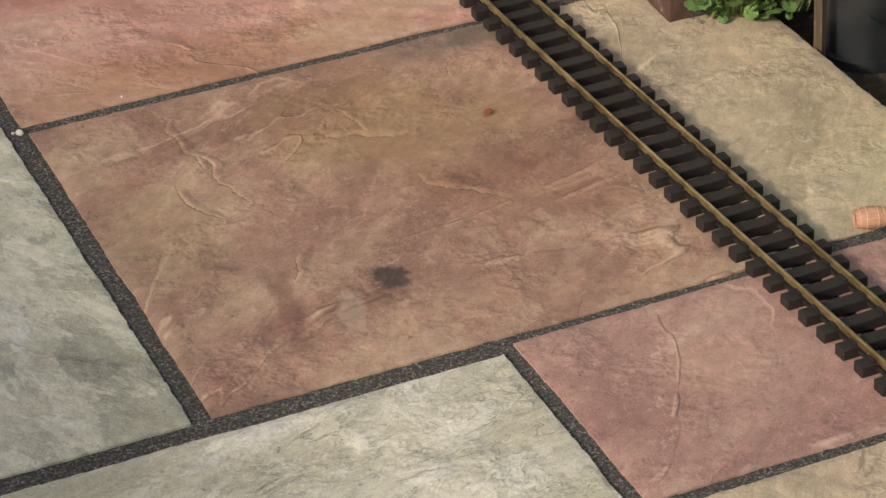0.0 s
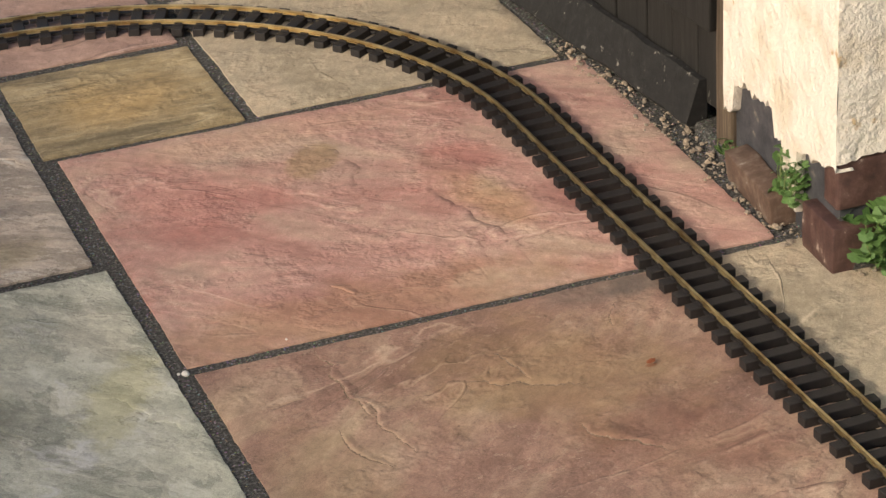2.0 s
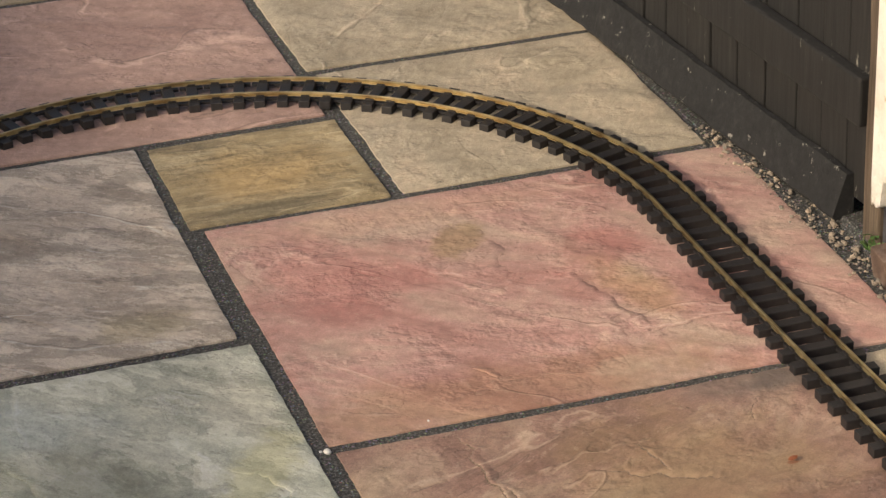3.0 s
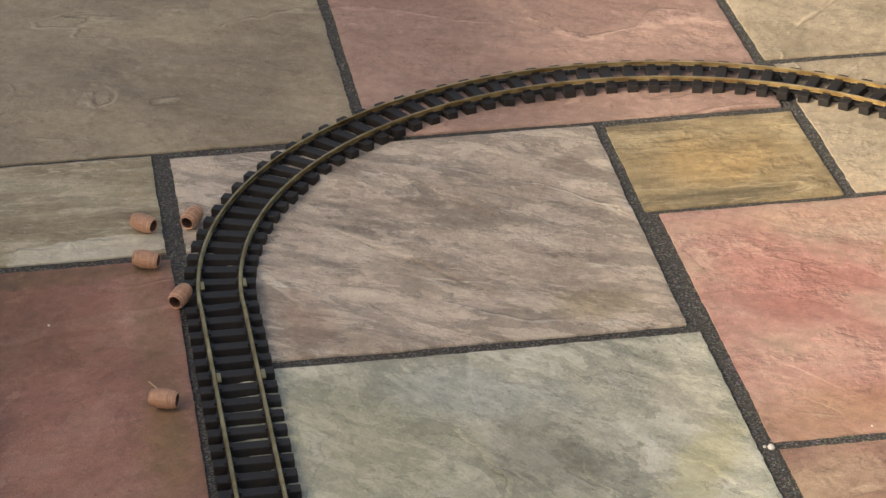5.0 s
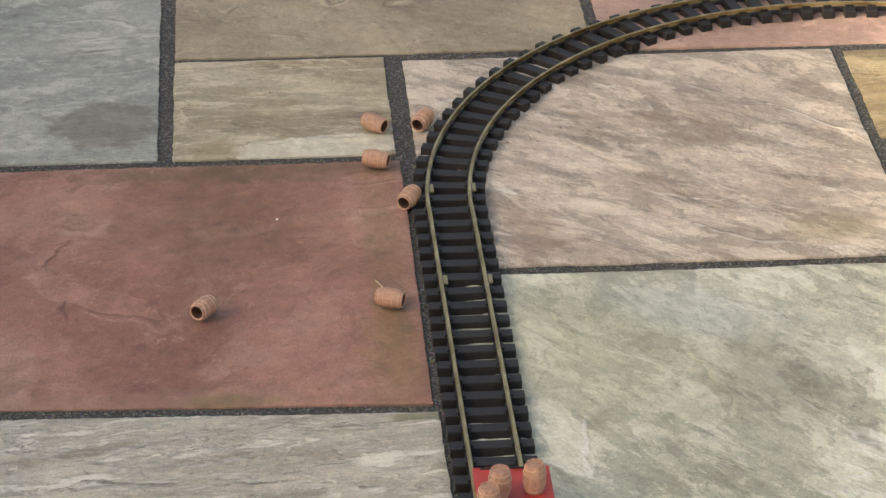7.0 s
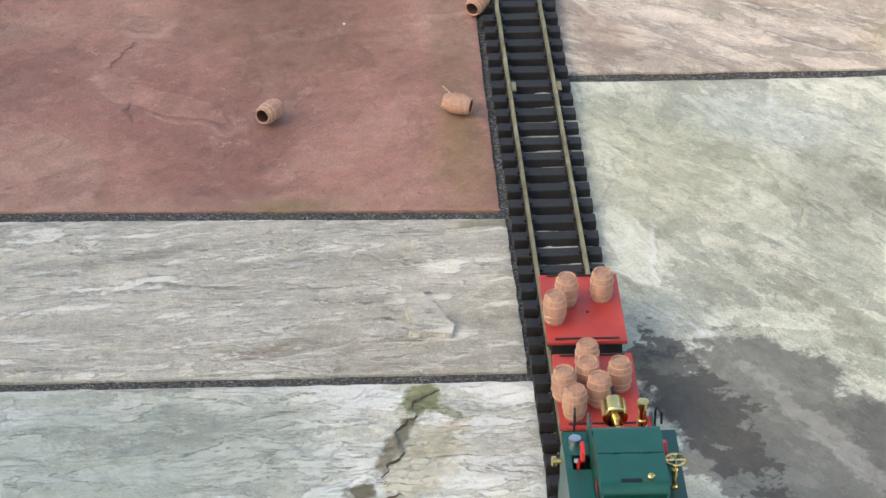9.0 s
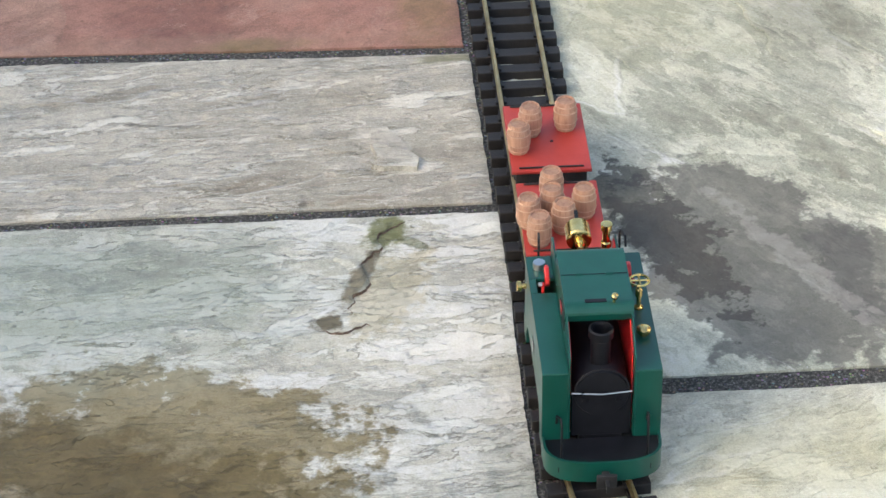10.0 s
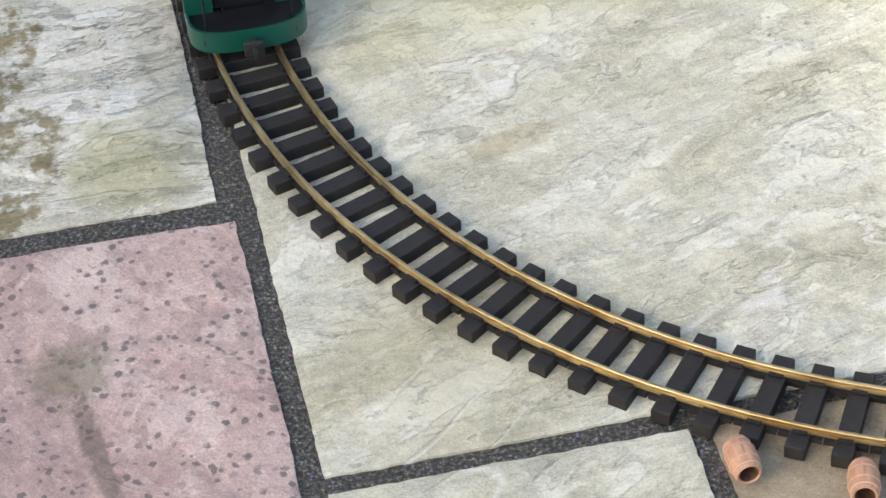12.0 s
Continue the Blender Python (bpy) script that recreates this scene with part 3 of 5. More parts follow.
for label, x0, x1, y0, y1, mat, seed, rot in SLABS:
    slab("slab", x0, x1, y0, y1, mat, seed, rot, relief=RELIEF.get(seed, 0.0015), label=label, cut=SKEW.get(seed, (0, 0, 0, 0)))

# broken bedding edges, stone by stone
ledge(1, 0.126, -0.019, -92, 0.169, 1, 0.0028)
ledge(1, 0.291, -0.095, -90, 0.076, 1, 0.0022)
ledge(1, 0.179, -0.33, -116, 0.085, 1, 0.003)
ledge(1, 0.313, -0.26, -52, 0.113, 1, 0.002, 0.03)
ledge(1, 0.156, -0.241, 98, 0.15, -1, 0.002)
ledge(1, 0.454, -0.051, -128, 0.061)
ledge(1, 0.10, -0.17, -75, 0.10, 1, 0.002)
ledge(1, 0.24, -0.14, -30, 0.14, 1, 0.0014, 0.035)
ledge(2, 0.277, 0.453, -78, 0.242, -1, 0.0006, 0.03, 70)
ledge(2, 0.369, 0.306, -78, 0.237, -1, 0.0009, 0.03)
ledge(2, 0.186, 0.112, -68, 0.038)
ledge(4, -0.317, 0.359, -72, 0.057, 1, 0.0014)
ledge(4, -0.336, 0.74, -48, 0.251, 1, 0.0014, 0.03, 35)
ledge(4, -0.412, 0.592, -52, 0.37, 1, 0.0016, 0.03, 35)
ledge(4, -0.234, 0.474, -67, 0.108, 1, 0.0012, 0.02, 35)
ledge(4, -0.167, 0.756, -49, 0.081)
ledge(4, -0.084, 0.592, -53, 0.08)
ledge(5, -0.33, 0.102, -72, 0.2, 1, 0.002, 0.025)
ledge(5, -0.447, 0.171, -78, 0.143, 1, 0.0014)
ledge(5, -0.194, 0.033, -90, 0.169, 1, 0.0014)
ledge(5, -0.448, -0.03, -63, 0.062)
ledge(5, -0.12, 0.0, -64, 0.17, 1, 0.0016, 0.02)
ledge(5, -0.25, -0.12, -66, 0.2, 1, 0.0016, 0.02)
ledge(6, -0.968, 0.367, -96, 0.093, -1, 0.0016)
ledge(6, -0.963, 0.23, -106, 0.059, -1)
ledge(16, -0.79, 0.566, 10, 0.185, -1, 0.0022, 0.02)
ledge(9, -0.55, -1.03, -2, 0.072, 1, 0.0012)
ledge(9, -0.528, -1.092, 37, 0.045, 1, 0.0012)
ledge(9, -0.439, -0.714, -5, 0.09, 1, 0.0012)
ledge(9, -0.407, -0.857, -11, 0.072, 1, 0.0014)
ledge(7, -0.758, -0.183, -14, 0.098, 1, 0.0014)
ledge(7, -1.008, -0.234, 8, 0.094, 1, 0.0014)
ledge(7, -0.745, -0.095, 10, 0.089, 1, 0.0012)
ledge(7, -1.05, -0.077, -12, 0.101, 1, 0.0012)
ledge(7, -0.879, -0.223, -33, 0.056, 1, 0.0012)
ledge(8, -0.661, -0.304, -117, 0.184, -1, 0.0036, 0.03)
ledge(8, -0.744, -0.468, -4, 0.048, 1, 0.003)

# the rest of the patio, never closer than a glance
rr = random.Random(12)
FILL = [BROWN, PINK, GREY, GREEN, RED, CREAM, STONE, BUFF, RUST, OLIVE, ROSE, STRAW]
far = [(-2.9, -1.92, -2.9, 1.6), (-1.88, -1.32, 1.62 - 0.6, 1.6), (-1.88, -1.32, -2.9, -0.88), (-1.30, -0.86, -2.9, -1.44), (-0.84, -0.57, -2.9, -1.92), (-0.55, 0.78, -2.9, -1.64), (0.32, 0.78, -1.62, -1.18)]
for k, (x0, x1, y0, y1) in enumerate(far):
    nx, ny = max(1, round((x1 - x0) / 0.55)), max(1, round((y1 - y0) / 0.55))
    for ix in range(nx):
        for iy in range(ny):
            sx, sy = (x1 - x0) / nx, (y1 - y0) / ny
            slab("slab", x0 + ix * sx + 0.008, x0 + (ix + 1) * sx - 0.008, y0 + iy * sy + 0.008, y0 + (iy + 1) * sy - 0.008, rr.choice(FILL), 40 + k * 20 + ix * 7 + iy, rr.uniform(0, 90), cell=0.025)
bm = bmesh.new()
lo, hi = [], []
for x, y in [(-0.687, -0.150), (-0.673, -0.156), (-0.667, -0.168), (-0.659, -0.182), (-0.653, -0.199), (-0.645, -0.211), (-0.648, -0.227), (-0.664, -0.224), (-0.678, -0.224), (-0.690, -0.219), (-0.684, -0.203), (-0.689, -0.184)]:
    lo.append(bm.verts.new((x, y, -0.002)))
    hi.append(bm.verts.new((x + 0.0006, y + 0.0004, 0.0046)))
bm.faces.new(hi[::-1])
for i in range(len(lo)):
    q = (i + 1) % len(lo)
    bm.faces.new((lo[i], lo[q], hi[q], hi[i]))
bmesh.ops.recalc_face_normals(bm, faces=bm.faces[:])
part("stone_flake", bm, CREAM, patio, "raised flake of pale stone")

# ---- railway track ----
def along():
    """The centre line of the railway, point by point, with its heading."""
    pts = []
    for i in range(0, 71):
        a = radians(262 + 8 - 90 * i / 70)
        pts.append((0.12 + 0.6545 * math.cos(a), -0.636 + 0.6545 * math.sin(a)))
    for i in range(1, 80):
        f = i / 80
        pts.append((-0.5345 - 0.0055 * f, -0.636 + 1.026 * f))
    for i in range(0, 131):
        a = radians(180 - 180 * i / 130)
        pts.append((-0.003 + 0.5375 * math.cos(a), 0.39 + 0.5375 * math.sin(a)))
    for i in range(1, 90):
        f = i / 90
        pts.append((0.5345 + 0.030 * f * f * 0.6 + 0.012 * f, 0.39 - 1.16 * f))
    p0, p1, p2, p3 = Vector((0.5645, -0.77)), Vector((0.585, -1.1)), Vector((0.42, -1.29)), Vector((0.12, -1.2905))
    for i in range(0, 60):
        f = i / 60
        p = p0 * (1 - f) ** 3 + p1 * 3 * f * (1 - f) ** 2 + p2 * 3 * f * f * (1 - f) + p3 * f ** 3
        pts.append((p.x, p.y))
    return [Vector((x, y, 0)) for x, y in pts]


def evenly(pts, step):
    """Points a step apart on the closed line, each with its unit heading."""
    out, carry = [], 0.0
    n = len(pts)
    for i in range(n):
        a, b = pts[i], pts[(i + 1) % n]
        d = (b - a).length
        if d < 1e-7:
            continue
        t = carry
        while t < d:
            out.append((a + (b - a) * (t / d), (b - a) / d))
            t += step
        carry = t - d
    return out


LINE = along()
_k = Mat("drawn brass rail", 0.34, 1.0)
_n = _k.noise(_k.co, 35.0, 5.0, 0.65)
_c = _k.ramp(_n, [(0.3, (0.32, 0.21, 0.09)), (0.55, (0.53, 0.425, 0.235)), (0.75, (0.70, 0.58, 0.36))])
RAIL = _k.done(_c, _k.math("ADD", 0.33, _k.math("MULTIPLY", _n, 0.3)), _k.bump(_k.noise(_k.co, 700.0), 0.15, 0.0004))
SLEEPER = plain_mat("dark brown plastic sleeper", (0.008, 0.0068, 0.0072), (0.021, 0.018, 0.0185), 150.0, 0.62, 0, 0.35, 0.001, 420.0)
track = tagged(new("track"), "brass rails on dark plastic sleepers, laid in a loop", "model railway")
Z_TIE, Z_RAIL = 0.0100, 0.0158
for side in (-1, 1):
    section = [(-0.0023, Z_TIE), (0.0023, Z_TIE), (0.0022, 0.0114), (0.0006, 0.0118), (0.0006, 0.0136), (0.0016, 0.0141), (0.0016, Z_RAIL - 0.0005), (0.0011, Z_RAIL), (-0.0011, Z_RAIL), (-0.0016, Z_RAIL - 0.0005), (-0.0016, 0.0141), (-0.0006, 0.0136), (-0.0006, 0.0118), (-0.0022, 0.0114)]
    stations = evenly(LINE, 0.012)
    vs, fs = [], []
    k = len(section)
    for p, d in stations:
        nrm = Vector((-d.y, d.x, 0))
        for s, z in section:
            q = p + nrm * (side * 0.0241 + s)
            vs.append((q.x, q.y, z))
    m = len(stations)
    for i in range(m):
        for a in range(k):
            b = (a + 1) % k
            fs.append((i * k + a, ((i + 1) % m) * k + a, ((i + 1) % m) * k + b, i * k + b))
    me = bpy.data.meshes.new("rail")
    me.from_pydata(vs, [], fs)
    me.materials.append(RAIL)
    new("rail", me).parent = track
bm = bmesh.new()
own = box(-0.0072, 0.0072, -0.0418, 0.0418, -0.001, Z_TIE, 0.0009)
merge(own, bm)
for side in (-1, 1):
    box(-0.0151, 0.0151, side * 0.0241 - 0.0032, side * 0.0241 + 0.0032, 0.0035, 0.0072, 0.0, bm)
for side in (-1, 1):
    for s in (-1, 1):
        box(-0.0052, 0.0052, side * 0.0241 + s * 0.0039 - 0.0013, side * 0.0241 + s * 0.0039 + 0.0013, Z_TIE - 0.001, Z_TIE + 0.0024, 0.0, bm)
me = bpy.data.meshes.new("sleeper")
bm.to_mesh(me)
bm.free()
me.materials.append(SLEEPER)
for i, (p, d) in enumerate(evenly(LINE, 0.0301)):
    ob = new("sleeper", me)
    ob.parent = track
    rr = random.Random(i)
    ob.matrix_basis = pose(p.x, p.y, 0.0, 0, 0, math.degrees(math.atan2(d.y, d.x)) + rr.uniform(-0.8, 0.8))
for y in (0.22, -0.215, 0.43):
    for side in (-1, 1):
        bm = box(-0.0024, 0.0024, -0.009, 0.009, 0.0112, 0.0138, 0.0005)
        ob = part("fishplate", bm, RAIL, track, "brass rail joiner")
        ob.matrix_basis = pose(TRACK_X - 0.002 + side * 0.0241, y, 0)

# ---- house corner, gate and what stands there ----
_k = Mat("rough white painted render", 0.85)
_n = _k.noise(_k.co, 14.0, 6.0, 0.6)
_g = _k.noise(_k.co, 90.0, 5.0, 0.6)
_c = _k.ramp(_n, [(0.25, (0.62, 0.54, 0.42)), (0.5, (0.78, 0.735, 0.665)), (0.75, (0.82, 0.79, 0.72))])
_c = _k.mix(_k.step(_k.noise(_k.co, 26.0, 5.0, 0.7), 0.62, 0.72), _c, (0.5, 0.36, 0.2))
WHITE = _k.done(_c, 0.85, _k.bump(_k.math("ADD", _g, _k.math("MULTIPLY", _n, 2.0)), 0.9, 0.006))
_k = Mat("bituminous black undercoat", 0.7)
_n = _k.noise(_k.co, 40.0, 6.0, 0.7)
_c = _k.ramp(_n, [(0.35, (0.03, 0.032, 0.04)), (0.6, (0.07, 0.07, 0.08)), (0.75, (0.28, 0.24, 0.19))])
BLACKWALL = _k.done(_c, 0.75, _k.bump(_n, 0.6, 0.004))
_k = Mat("flaking red brown paint", 0.6)
_n = _k.noise(_k.co, 45.0, 6.0, 0.7)
_c = _k.ramp(_n, [(0.3, (0.035, 0.019, 0.018)), (0.5, (0.075, 0.037, 0.033)), (0.62, (0.11, 0.065, 0.055)), (0.66, (0.36, 0.29, 0.25))])
PLINTH = _k.done(_c, 0.6, _k.bump(_n, 0.6, 0.003))
_k = Mat("black weathered timber", 0.8)
_v = _k.map((1, 1, 0.06), 0)
_n = _k.noise(_v, 130.0, 5.0, 0.65)
_w = _k.noise(_k.co, 22.0, 6.0, 0.7)
_c = _k.ramp(_n, [(0.3, (0.005, 0.0048, 0.0045)), (0.6, (0.015, 0.014, 0.013)), (0.8, (0.04, 0.036, 0.032))])
_c = _k.mix(_k.step(_k.noise(_k.map((1, 1, 0.3), 0), 45.0, 6.0, 0.75), 0.635, 0.68), _c, (0.30, 0.28, 0.24))
TIMBER = _k.done(_c, 0.8, _k.bump(_n, 0.5, 0.002))
_k = Mat("dusty grey black board", 0.85)
_n = _k.noise(_k.co, 70.0, 7.0, 0.7)
_c = _k.ramp(_n, [(0.3, (0.005, 0.005, 0.0052)), (0.55, (0.013, 0.013, 0.0135)), (0.75, (0.034, 0.033, 0.032))])
_c = _k.mix(_k.step(_k.noise(_k.co, 55.0, 6.0, 0.75), 0.62, 0.68), _c, (0.28, 0.265, 0.235))
BOARD = _k.done(_c, 0.85, _k.bump(_n, 0.6, 0.003))
_k = Mat("bare grey brown timber", 0.85)
_n = _k.noise(_k.map((1, 1, 0.05), 0), 150.0, 5.0, 0.65)
_c = _k.ramp(_n, [(0.3, (0.03, 0.021, 0.014)), (0.55, (0.10, 0.073, 0.05)), (0.8, (0.23, 0.18, 0.13))])
POST = _k.done(_c, 0.85, _k.bump(_n, 0.6, 0.002))

CORNER = Vector((0.692, -0.083))
LEFT = Vector((0.0523, 0.9986))     # along the face beside the gate
RIGHT = Vector((0.9986, -0.0523))   # along the face beside the can


def wall_sheet(name, start, way, length, z_low, z_top, out, mat, seed, wave, step=0.006):
    """A coat of render on a wall, with a torn lower edge and a thickness."""
    bm = bmesh.new()
    n = int(length / step)
    back = Vector((-way.y, way.x, 0)) * out
    rows = [0, 0.004, 0.012, 0.03, 0.06, 0.1, 0.16, 0.25, 0.4, 0.7, 1.0]
    grid = []
    for i in range(n + 1):
        s = length * i / n
        low = z_low(s) + wave * (noise.noise(Vector((s * 40, seed, 0))) + 0.6 * noise.noise(Vector((s * 140, seed, 3))))
        col = []
        for r in rows:
            z = low + (z_top - low) * r ** 1.5
            p = Vector((start.x + way.x * s, start.y + way.y * s, z))
            off = 0.0035 * noise.noise(p * 22) + 0.002 * noise.noise(p * 70)
            col.append(bm.verts.new(p + back.normalized() * (abs(out) * (0.35 if r == 0 else 1.0) + off)))
        col.insert(0, bm.verts.new(Vector((start.x + way.x * s, start.y + way.y * s, low)) - back.normalized() * 0.01))
        grid.append(col)
    for a, b in zip(grid, grid[1:]):
        for k in range(len(a) - 1):
            bm.faces.new((a[k], b[k], b[k + 1], a[k + 1]))
    bmesh.ops.recalc_face_normals(bm, faces=bm.faces[:])
    return link(bm, name, mat, None, True)


core = bmesh.new()
a = CORNER
outline = [a, a + RIGHT * 3.0, a + RIGHT * 3.0 + LEFT * 0.29, a + LEFT * 0.29]
f = core.faces.new([core.verts.new((p.x, p.y, -0.03)) for p in outline])
r = bmesh.ops.extrude_face_region(core, geom=[f])
bmesh.ops.translate(core, vec=(0, 0, 2.43), verts=[v for v in r["geom"] if isinstance(v, bmesh.types.BMVert)])
bmesh.ops.recalc_face_normals(core, faces=core.faces[:])
house_wall = tagged(link(core, "wall_house", BLACKWALL), "old house wall corner with black undercoat under white render", "wall", kind="structure")
render_left = wall_sheet("render_coat", CORNER - LEFT * 0.010, LEFT, 0.297, lambda s: 0.115 - 0.05 * s / 0.29 + (0.03 if 0.10 < s < 0.135 else 0) * -2.6 + (0.035 if 0.16 < s < 0.27 else 0.0), 2.4, 0.010, WHITE, 5, 0.012)
render_left.parent = house_wall
render_right = wall_sheet("render_coat", CORNER - RIGHT * 0.011, RIGHT, 1.4, lambda s: 0.124 + 0.10 * s, 2.4, -0.010, WHITE, 9, 0.007)
render_right.parent = house_wall
M_WALL = Matrix.Translation((CORNER.x, CORNER.y, 0)) @ Matrix.Rotation(math.atan2(RIGHT.y, RIGHT.x), 4, "Z")
bm = box(-0.007, 0.17, -0.007, 0.028, 0.068, 0.126, 0.004)
bmesh.ops.subdivide_edges(bm, edges=bm.edges[:], cuts=5, use_grid_fill=True)
for v in bm.verts:
    v.co += Vector((noise.noise(v.co * 60), noise.noise(v.co * 60 + Vector((5, 0, 0))), noise.noise(v.co * 60 + Vector((0, 5, 0))))) * 0.0022
bm.transform(M_WALL)
ob = part("plinth", bm, PLINTH, house_wall, "red brown painted plinth brick with flaking paint", True)
bm = box(0.19, 0.9, -0.006, 0.02, 0.06, 0.135, 0.004)
bm.transform(M_WALL)
part("plinth", bm, PLINTH, house_wall)


def brick(size, m, mat, label, seed):
    bm = box(0, size[0], 0, size[1], 0, size[2], 0.002)
    bmesh.ops.subdivide_edges(bm, edges=bm.edges[:], cuts=3, use_grid_fill=True)
    for v in bm.verts:
        v.co += Vector((noise.noise(v.co * 50 + Vector((seed, 0, 0))), noise.noise(v.co * 50 + Vector((0, seed, 0))), noise.noise(v.co * 50 + Vector((0, 0, seed))))) * 0.0016
    ob = tagged(link(bm, "brick", mat, None, True), label, "brick")
    ob.matrix_basis = m
    return ob


_k = Mat("dirty brown brick", 0.85)
_n = _k.noise(_k.co, 50.0, 7.0, 0.7)
KERB = _k.done(_k.ramp(_n, [(0.3, (0.06, 0.04, 0.03)), (0.5, (0.12, 0.075, 0.055)), (0.64, (0.17, 0.125, 0.10)), (0.72, (0.42, 0.38, 0.33))]), 0.85, _k.bump(_n, 0.6, 0.003))
brick((0.05, 0.075, 0.054), pose(0.676, -0.098, -0.001, 0, 0, -2), PLINTH, "worn red brown brick standing under the wall corner", 3)
brick((0.03, 0.13, 0.040), pose(0.671, 0.03, -0.006, 0, -8, -4), KERB, "long worn brown kerb brick at the wall foot", 7)
_k = Mat("grey gravel stone", 0.9)
_n = _k.noise(_k.co, 120.0, 4.0, 0.6)
_oi = _k.node("ShaderNodeNewGeometry").outputs["Random Per Island"]
STONEMAT = _k.done(_k.mix(_oi, _k.ramp(_n, [(0.3, (0.10, 0.085, 0.07)), (0.7, (0.30, 0.27, 0.23))]), (0.34, 0.27, 0.2)), 0.9, _k.bump(_n, 0.6, 0.002))
bm = bmesh.new()
rr = random.Random(4)
for i in range(560):
    y = rr.uniform(-0.12, 0.6)
    x = 0.672 - 0.06 * max(0, y - 0.2) + rr.gauss(0.008, 0.012) + (0.0 if y > -0.02 else 0.03)
    s = rr.choice([0.0009, 0.0011, 0.0013, 0.0016, 0.002, 0.0034]) * rr.uniform(0.7, 1.3)
    own = bmesh.new()
    bmesh.ops.create_icosphere(own, subdivisions=1, radius=s)
    for v in own.verts:
        v.co = Vector((v.co.x * rr.uniform(0.7, 1.3), v.co.y * rr.uniform(0.7, 1.3), v.co.z * rr.uniform(0.5, 0.9)))
    own.transform(pose(x, y, s * 0.3, 0, 0, rr.uniform(0, 360)))
    merge(own, bm)
tagged(link(bm, "gravel", STONEMAT), "loose grit and small stones along the wall foot", "gravel", kind="stuff")
bm = box(0.668, 0.73, -0.10, 0.9, -0.03, -0.003)
bmesh.ops.subdivide_edges(bm, edges=bm.edges[:], cuts=12, use_grid_fill=True)
for v in bm.verts:
    if v.co.z > -0.01:
        v.co.z += 0.004 * noise.noise(v.co * 30) + (0.012 if v.co.x > 0.70 else 0)
    v.co.x += 0.004 * noise.noise(v.co * 12) - 0.05 * max(0, v.co.y - 0.3)
tagged(link(bm, "soil_strip", MORTAR, None, True), "strip of gritty dirt at the wall foot", "soil", kind="structure")

# gate of upright boards, with rails and a sloping weather board
GATE = Matrix.Translation((0.722, 0.243, 0)) @ Matrix.Rotation(radians(95.4), 4, "Z")
gate = empty("gate", "black weathered plank gate with peeling paint", "gate", m=GATE)
rr = random.Random(8)
x = 0.004
while x < 1.15:
    w = rr.uniform(0.060, 0.075)
    d = rr.uniform(-0.002, 0.002)
    bm = box(x, x + w - 0.0035, -0.02 + d, d, 0.03, 1.9, 0.0018)
    bmesh.ops.subdivide_edges(bm, edges=[e for e in bm.edges if abs(e.verts[0].co.z - e.verts[1].co.z) > 0.5], cuts=14)
    for v in bm.verts:
        v.co += Vector((0.0012 * noise.noise(v.co * 9), 0.0015 * noise.noise(v.co * 11 + Vector((3, 0, 0))), 0))
    part("plank", bm, TIMBER, gate)
    x += w
bm = bmesh.new()
board = [(0.026, 0.004), (0.030, 0.010), (0.012, 0.062), (0.003, 0.062), (0.003, 0.012)]
n = 60
rows = []
for i in range(n + 1):
    s = 0.045 + 1.05 * i / n
    rows.append([bm.verts.new((s, y + 0.003 * noise.noise(Vector((s * 25, y * 60, z * 60))), z + 0.003 * noise.noise(Vector((s * 30, y * 50, z * 50 + 7))))) for y, z in board])
for a, b in zip(rows, rows[1:]):
    for k in range(len(board)):
        j = (k + 1) % len(board)
        bm.faces.new((a[k], b[k], b[j], a[j]))
bm.faces.new(rows[0])
bm.faces.new(rows[-1][::-1])
bmesh.ops.recalc_face_normals(bm, faces=bm.faces[:])
part("weather_board", bm, BOARD, gate, "thick worn black weather board at the gate foot")
part("rail_board", box(0.01, 1.1, 0.002, 0.02, 0.135, 0.195, 0.003), TIMBER, gate)
part("hinge_strip", box(-0.004, 0.006, -0.004, 0.010, 0.05, 1.9, 0.0015), plain_mat("rusty iron", (0.05, 0.025, 0.015), (0.12, 0.06, 0.035), 60.0, 0.8), gate, "rusty iron edge strip")
bm = box(0.700, 0.745, 0.192, 0.232, -0.01, 2.0, 0.003)
bmesh.ops.subdivide_edges(bm, edges=[e for e in bm.edges if abs(e.verts[0].co.z - e.verts[1].co.z) > 0.5], cuts=40)
for v in bm.verts:
    v.co += Vector((noise.noise(v.co * 20), noise.noise(v.co * 24 + Vector((3, 0, 0))), 0)) * 0.003
tagged(link(bm, "gate_post", POST), "weathered bare timber gate post against the wall", "post")
tagged(link(box(0.86, 3.0, 0.21, 1.8, -0.03, 2.3), "wall_yard", BLACKWALL), "plain dark wall closing the yard behind the gate", "wall", kind="structure")
# added out of view, its height set so its shadow covers the left slabs
tagged(link(box(-4.1, -4.0, -5.0, 5.0, -0.04, SHADE_TOP), "wall_garden", POST), "unseen plain timber wall added to shade the left of the patio", "wall", kind="structure")

# herbs with scalloped leaves
_k = Mat("fresh green leaf", 0.5)
_ob = _k.node("ShaderNodeObjectInfo").outputs["Random"]
_n = _k.noise(_k.co, 160.0, 3.0)
_c = _k.mix(_ob, (0.045, 0.125, 0.034), (0.13, 0.25, 0.075))
_c = _k.mix(0.5, _c, _k.ramp(_n, [(0.3, (0.05, 0.12, 0.025)), (0.7, (0.17, 0.27, 0.08))]))
_k.b.inputs["Subsurface Weight"].default_value = 0.0
LEAF = _k.done(_c, 0.5, _k.bump(_n, 0.4, 0.001))
